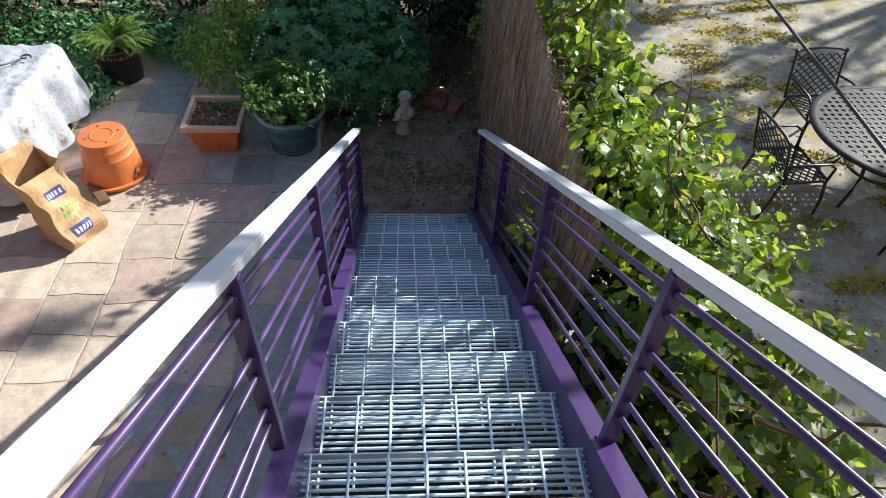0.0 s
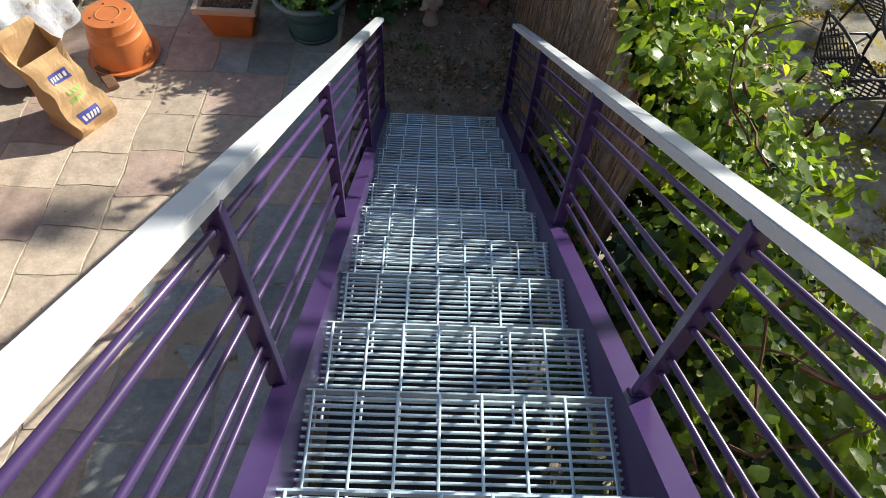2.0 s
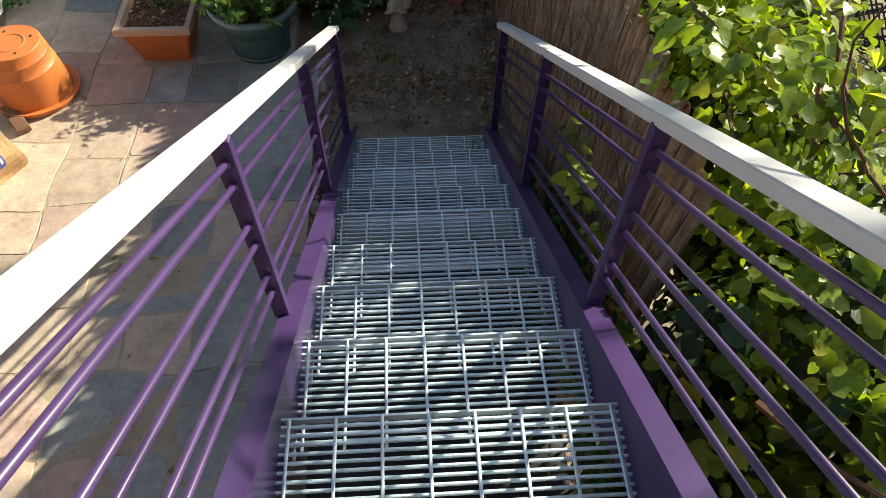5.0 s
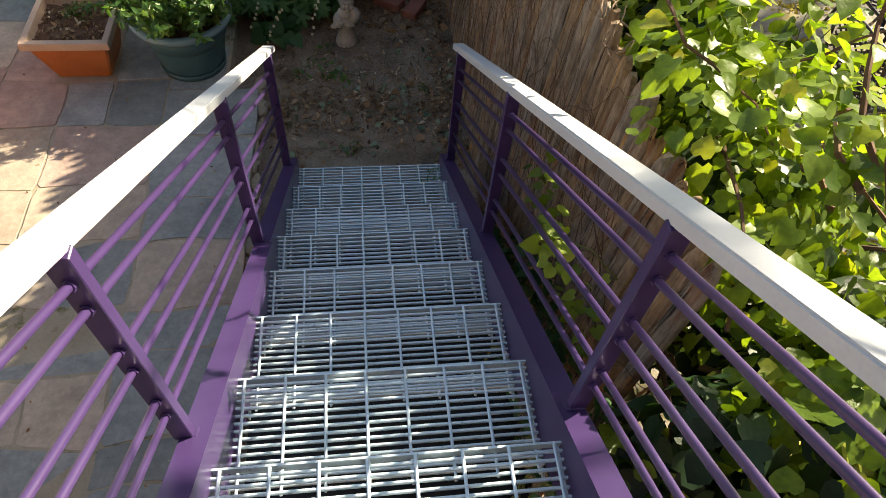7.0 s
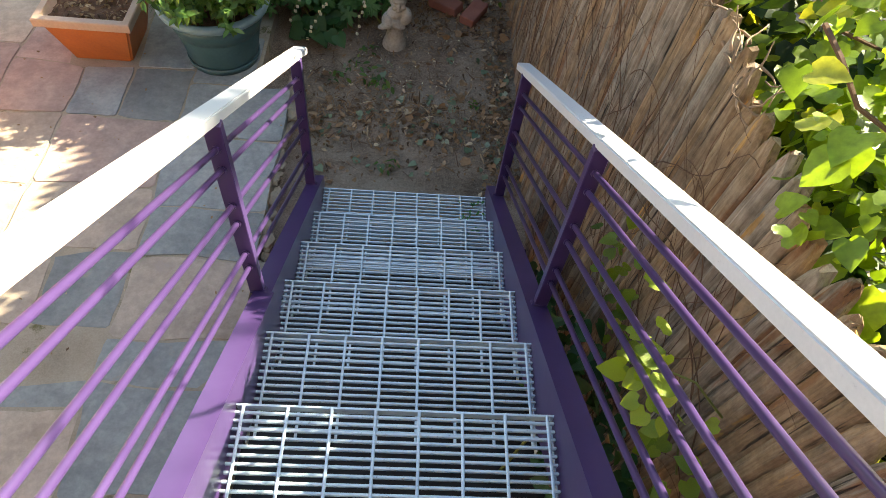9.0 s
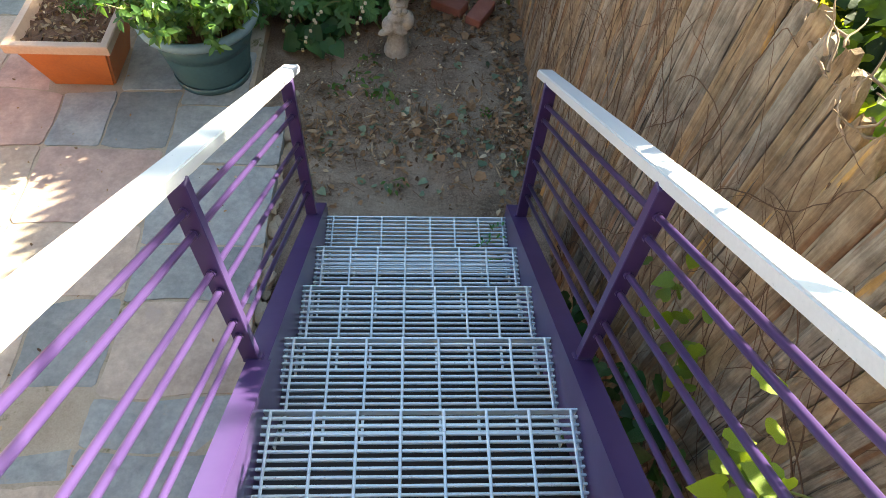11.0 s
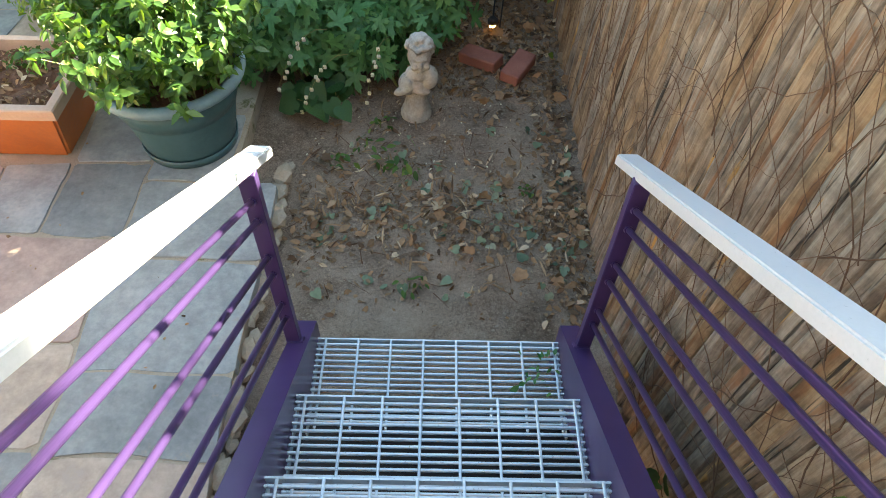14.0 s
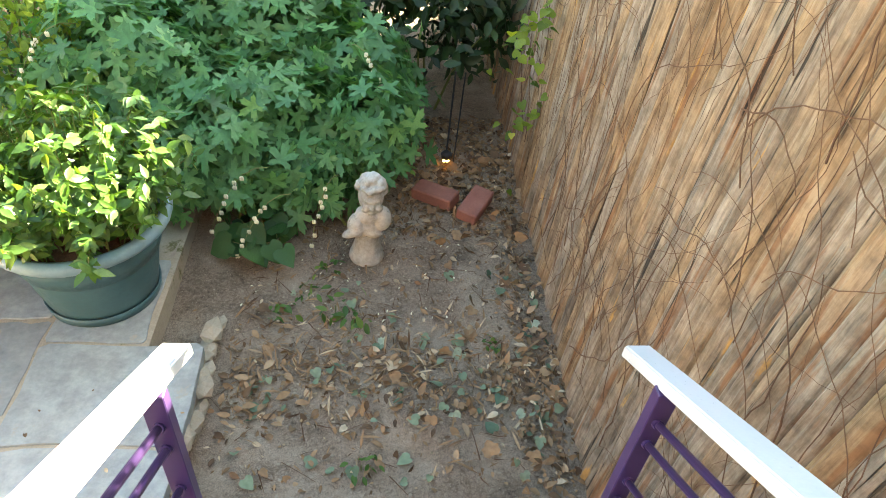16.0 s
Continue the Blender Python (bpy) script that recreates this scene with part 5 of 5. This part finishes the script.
sprig((0.66, 2.2, 0.75), (0.78, 2.3, 1.3), 70, 0.06, VINE_LEAF, "trailing vine hanging at the fence end", (0.05, 0.12, 0.28))

# ---- litter on the yard and the soil ----
P = []
for i in range(120):
    cx, cy = random.uniform(1.7, 5.4), random.uniform(-2.5, 6.3)
    for j in range(int(random.uniform(40, 210))):
        P.append((cx + random.gauss(0, 0.13), cy + random.gauss(0, 0.05), random.uniform(0.004, 0.016)))
P = np.array(P)
foliage("yard_moss", HEART, P, np.tile((0, 0, 1.0), (len(P), 1)), rng.uniform(0.015, 0.045, len(P)), MOSS, None, 0.5, "yellow-olive moss cushions on the yard paving", "stuff")
p = np.stack((rng.uniform(1.7, 5.2, 900), rng.uniform(-3.5, 6.0, 900), rng.uniform(0.006, 0.018, 900)), 1)
foliage("yard_litter", OVAL, p, np.tile((0, 0, 1.0), (900, 1)), rng.uniform(0.02, 0.06, 900), LITTER, None, 0.35, "dry leaves scattered over the yard paving", "stuff")



def scatter(n, x0, x1, y0, y1, lift=0.004, mask=None):
    P = []
    while len(P) < n:
        x, y = random.uniform(x0, x1), random.uniform(y0, y1)
        if mask is None or random.random() < mask(x, y):
            P.append((x, y, soil_height(x, y) + lift + random.uniform(0.004, 0.018)))
    return np.array(P)


def drift(x, y):
    heap = math.exp(-((y - 0.85) / 0.22) ** 2) * (0.55 + 0.6 * noise.noise((x * 4, y * 4, 2))) + (0.9 if y > 1.75 and x > 0.0 else 0) + math.exp(-((x - 0.62) / 0.12) ** 2) * 0.7
    return max(0.0, min(1, 0.10 + heap))


p = scatter(3600, -0.72, 0.74, 0.25, 3.0, mask=drift)
foliage("leaf_litter", OVAL, p, np.tile((0, 0, 1.0), (len(p), 1)), 0.018 + 0.05 * rng.random(len(p)) ** 2, LITTER, None, 0.4, "dead brown leaves scattered over the soil", "stuff")
p = scatter(150, -0.68, 0.72, 0.40, 2.9, 0.008, drift)
foliage("curled_leaves", VINE, p, np.tile((0, 0, 1.0), (len(p), 1)), rng.uniform(0.03, 0.07, len(p)), LITTER, None, 0.55, "large curled tan leaves on the soil", "stuff")
p = scatter(90, -0.65, 0.70, 0.40, 1.5, 0.008, drift)
foliage("fallen_leaves", HEART, p, np.tile((0, 0, 1.0), (len(p), 1)), rng.uniform(0.025, 0.065, len(p)), LITTER_GREEN, None, 0.3, "pale green fallen leaves on the soil", "stuff")
p = scatter(900, -0.70, 0.72, 0.45, 1.9, 0.006, lambda x, y: 0.12 + math.exp(-((y - 0.95) / 0.16) ** 2) + 0.7 * math.exp(-((y - 1.2) / 0.08) ** 2 - ((x + 0.45) / 0.3) ** 2))
foliage("straw", BLADE, p, np.tile((0, 0, 1.0), (len(p), 1)), rng.uniform(0.03, 0.11, len(p)), LITTER, None, 0.35, "dry straw and root fibres on the soil", "stuff")
p = scatter(90, -0.7, 0.4, 1.1, 1.8)
foliage("fallen_petals", OVAL, p, np.tile((0, 0, 1.0), (len(p), 1)), rng.uniform(0.008, 0.018, len(p)), PETAL, None, 0.3, "fallen white petals on the soil", "stuff")
p = np.column_stack((rng.uniform(-3.2, -0.8, 150), rng.uniform(-2.5, 1.2, 150), np.full(150, 0.008)))
foliage("patio_debris", OVAL, p, np.tile((0, 0, 1.0), (len(p), 1)), rng.uniform(0.008, 0.03, len(p)), LITTER, None, 0.2, "bits of dry leaf on the flagstones", "stuff")
tw = bmesh.new()
for i in range(150):
    x, y = random.uniform(-0.7, 0.72), random.uniform(0.4, 2.6)
    a, ln = random.uniform(0, 6.28), random.uniform(0.04, 0.16)
    pts = []
    for k in range(4):
        qx, qy = x + ln * k / 3 * math.cos(a), y + ln * k / 3 * math.sin(a)
        pts.append((qx, qy, soil_height(qx, qy) + 0.006 + random.uniform(0, 0.008)))
    tube(tw, pts, random.uniform(0.0015, 0.0032), 0.001, 4)
me = put("twigs", tw, BARK)
tagged(me, "thin dry twigs lying on the soil", "twigs", kind="stuff")
peb = bmesh.new()
for i in range(420):
    x, y = random.uniform(-0.72, 0.72), random.uniform(0.15, 1.9)
    s = random.uniform(0.003, 0.008)
    bmesh.ops.create_icosphere(peb, subdivisions=1, radius=s, matrix=Matrix.Translation((x, y, soil_height(x, y) + s * 0.4)) @ Matrix.Diagonal((1.2, 0.9, 0.7, 1)))
tagged(put("pebbles", peb, MORTAR), "small pale pebbles in the soil", "pebbles", kind="stuff")
p = scatter(500, -0.74, 0.74, 0.2, 2.2, -0.002)
foliage("clods", OVAL, p, np.tile((0, 0, 1.0), (len(p), 1)), rng.uniform(0.008, 0.022, len(p)), DIRT, None, 0.9, "small clods of soil", "stuff")
p = np.column_stack((rng.normal(0.36, 0.03, 26), rng.uniform(-0.28, -0.04, 26), np.full(26, 0.166)))
foliage("tread_leaves", OVAL, p, np.tile((0, 0, 1.0), (26, 1)), rng.uniform(0.02, 0.05, 26), BUSH_LEAF, None, 0.5, "green leaves caught on the lowest tread", "stuff")

# ---- unseen trees over the neighbour's yard, added so their crowns break up the sun ----


def tree(at, height, clumps, count, label):
    t = thing("yard_tree", at, label, "tree", "trees behind the yard")
    part("trunk", tube(bmesh.new(), [(0, 0, -0.1), (0.05, 0.1, height * 0.35), (-0.05, 0, height * 0.7), (0, 0, height)], 0.24, 0.08, 12), BARK, t, smooth=True)
    per = count // len(clumps)
    P, N = [], []
    for c, r in clumps:
        q = Vector(c) - Vector(at)
        part("limb", tube(bmesh.new(), [(0, 0, height * 0.55), q * 0.6 + Vector((0, 0, height * 0.2)), q], 0.08, 0.02, 7), BARK, t, smooth=True)
        p, n = blob_points(per, tuple(q), r, 0.85, -1)
        P.append(p)
        N.append(n)
    P, N = np.concatenate(P), np.concatenate(N)
    foliage("crown", OVAL, P, N, rng.uniform(0.12, 0.22, len(P)), VINE_LEAF, t, 0.7, "open crown of green leaves", "stuff")


tree((8.5, 9.6, 0), 8.0, [((7.3, 7.3, 6.5), (1.4, 1.1, 0.9)), ((8.6, 8.4, 7.2), (1.7, 1.5, 1.2)), ((6.0, 8.6, 5.8), (1.1, 1.0, 0.8)), ((8.4, 7.0, 7.0), (0.9, 0.6, 0.6)), ((9.8, 8.2, 7.8), (1.2, 1.0, 0.8))], 5500, "unseen tree added at the end of the yard to dapple the patio")
tree((15.0, 9.0, 0), 8.0, [((13.5, 7.4, 6.0), (1.3, 1.0, 0.7)), ((15.5, 6.0, 6.6), (1.4, 1.1, 0.9)), ((13.4, 5.0, 5.6), (0.8, 0.6, 0.5)), ((16.0, 9.0, 7.5), (1.6, 1.3, 1.0)), ((12.2, 9.4, 6.5), (1.1, 0.9, 0.6)), ((14.6, 4.0, 6.0), (1.0, 0.8, 0.6)), ((11.6, 6.6, 5.8), (0.6, 0.5, 0.4)), ((11.9, 4.2, 5.2), (0.6, 0.5, 0.4)), ((10.6, 8.2, 5.6), (0.6, 0.5, 0.4)), ((11.2, 5.6, 5.4), (0.5, 0.4, 0.3)), ((12.7, 3.9, 6.0), (1.1, 0.9, 0.6)), ((13.1, 3.1, 6.2), (0.9, 0.7, 0.5)), ((11.9, 3.4, 5.6), (0.7, 0.6, 0.4))], 5000, "unseen tree added beyond the yard to dapple its paving")
tree((11.5, 0.8, 0), 7.2, [((9.2, 4.4, 7.2), (0.45, 0.35, 0.4)), ((8.9, 0.7, 6.7), (0.9, 0.9, 0.5))], 760, "unseen tree added beside the yard to shade the vine and treads")
tree((12.6, 2.2, 0), 7.2, [((8.3, 3.1, 6.5), (0.4, 0.25, 0.28)), ((7.2, 3.1, 7.0), (0.34, 0.34, 0.3)), ((7.1, 1.35, 7.0), (0.34, 0.36, 0.3)), ((6.4, 0.3, 7.0), (0.36, 0.4, 0.3)), ((5.1, -0.3, 7.0), (0.3, 0.3, 0.3)), ((7.3, 4.4, 7.0), (0.28, 0.26, 0.25))], 460, "unseen thin-branched tree added beside the yard to dapple the handrails")
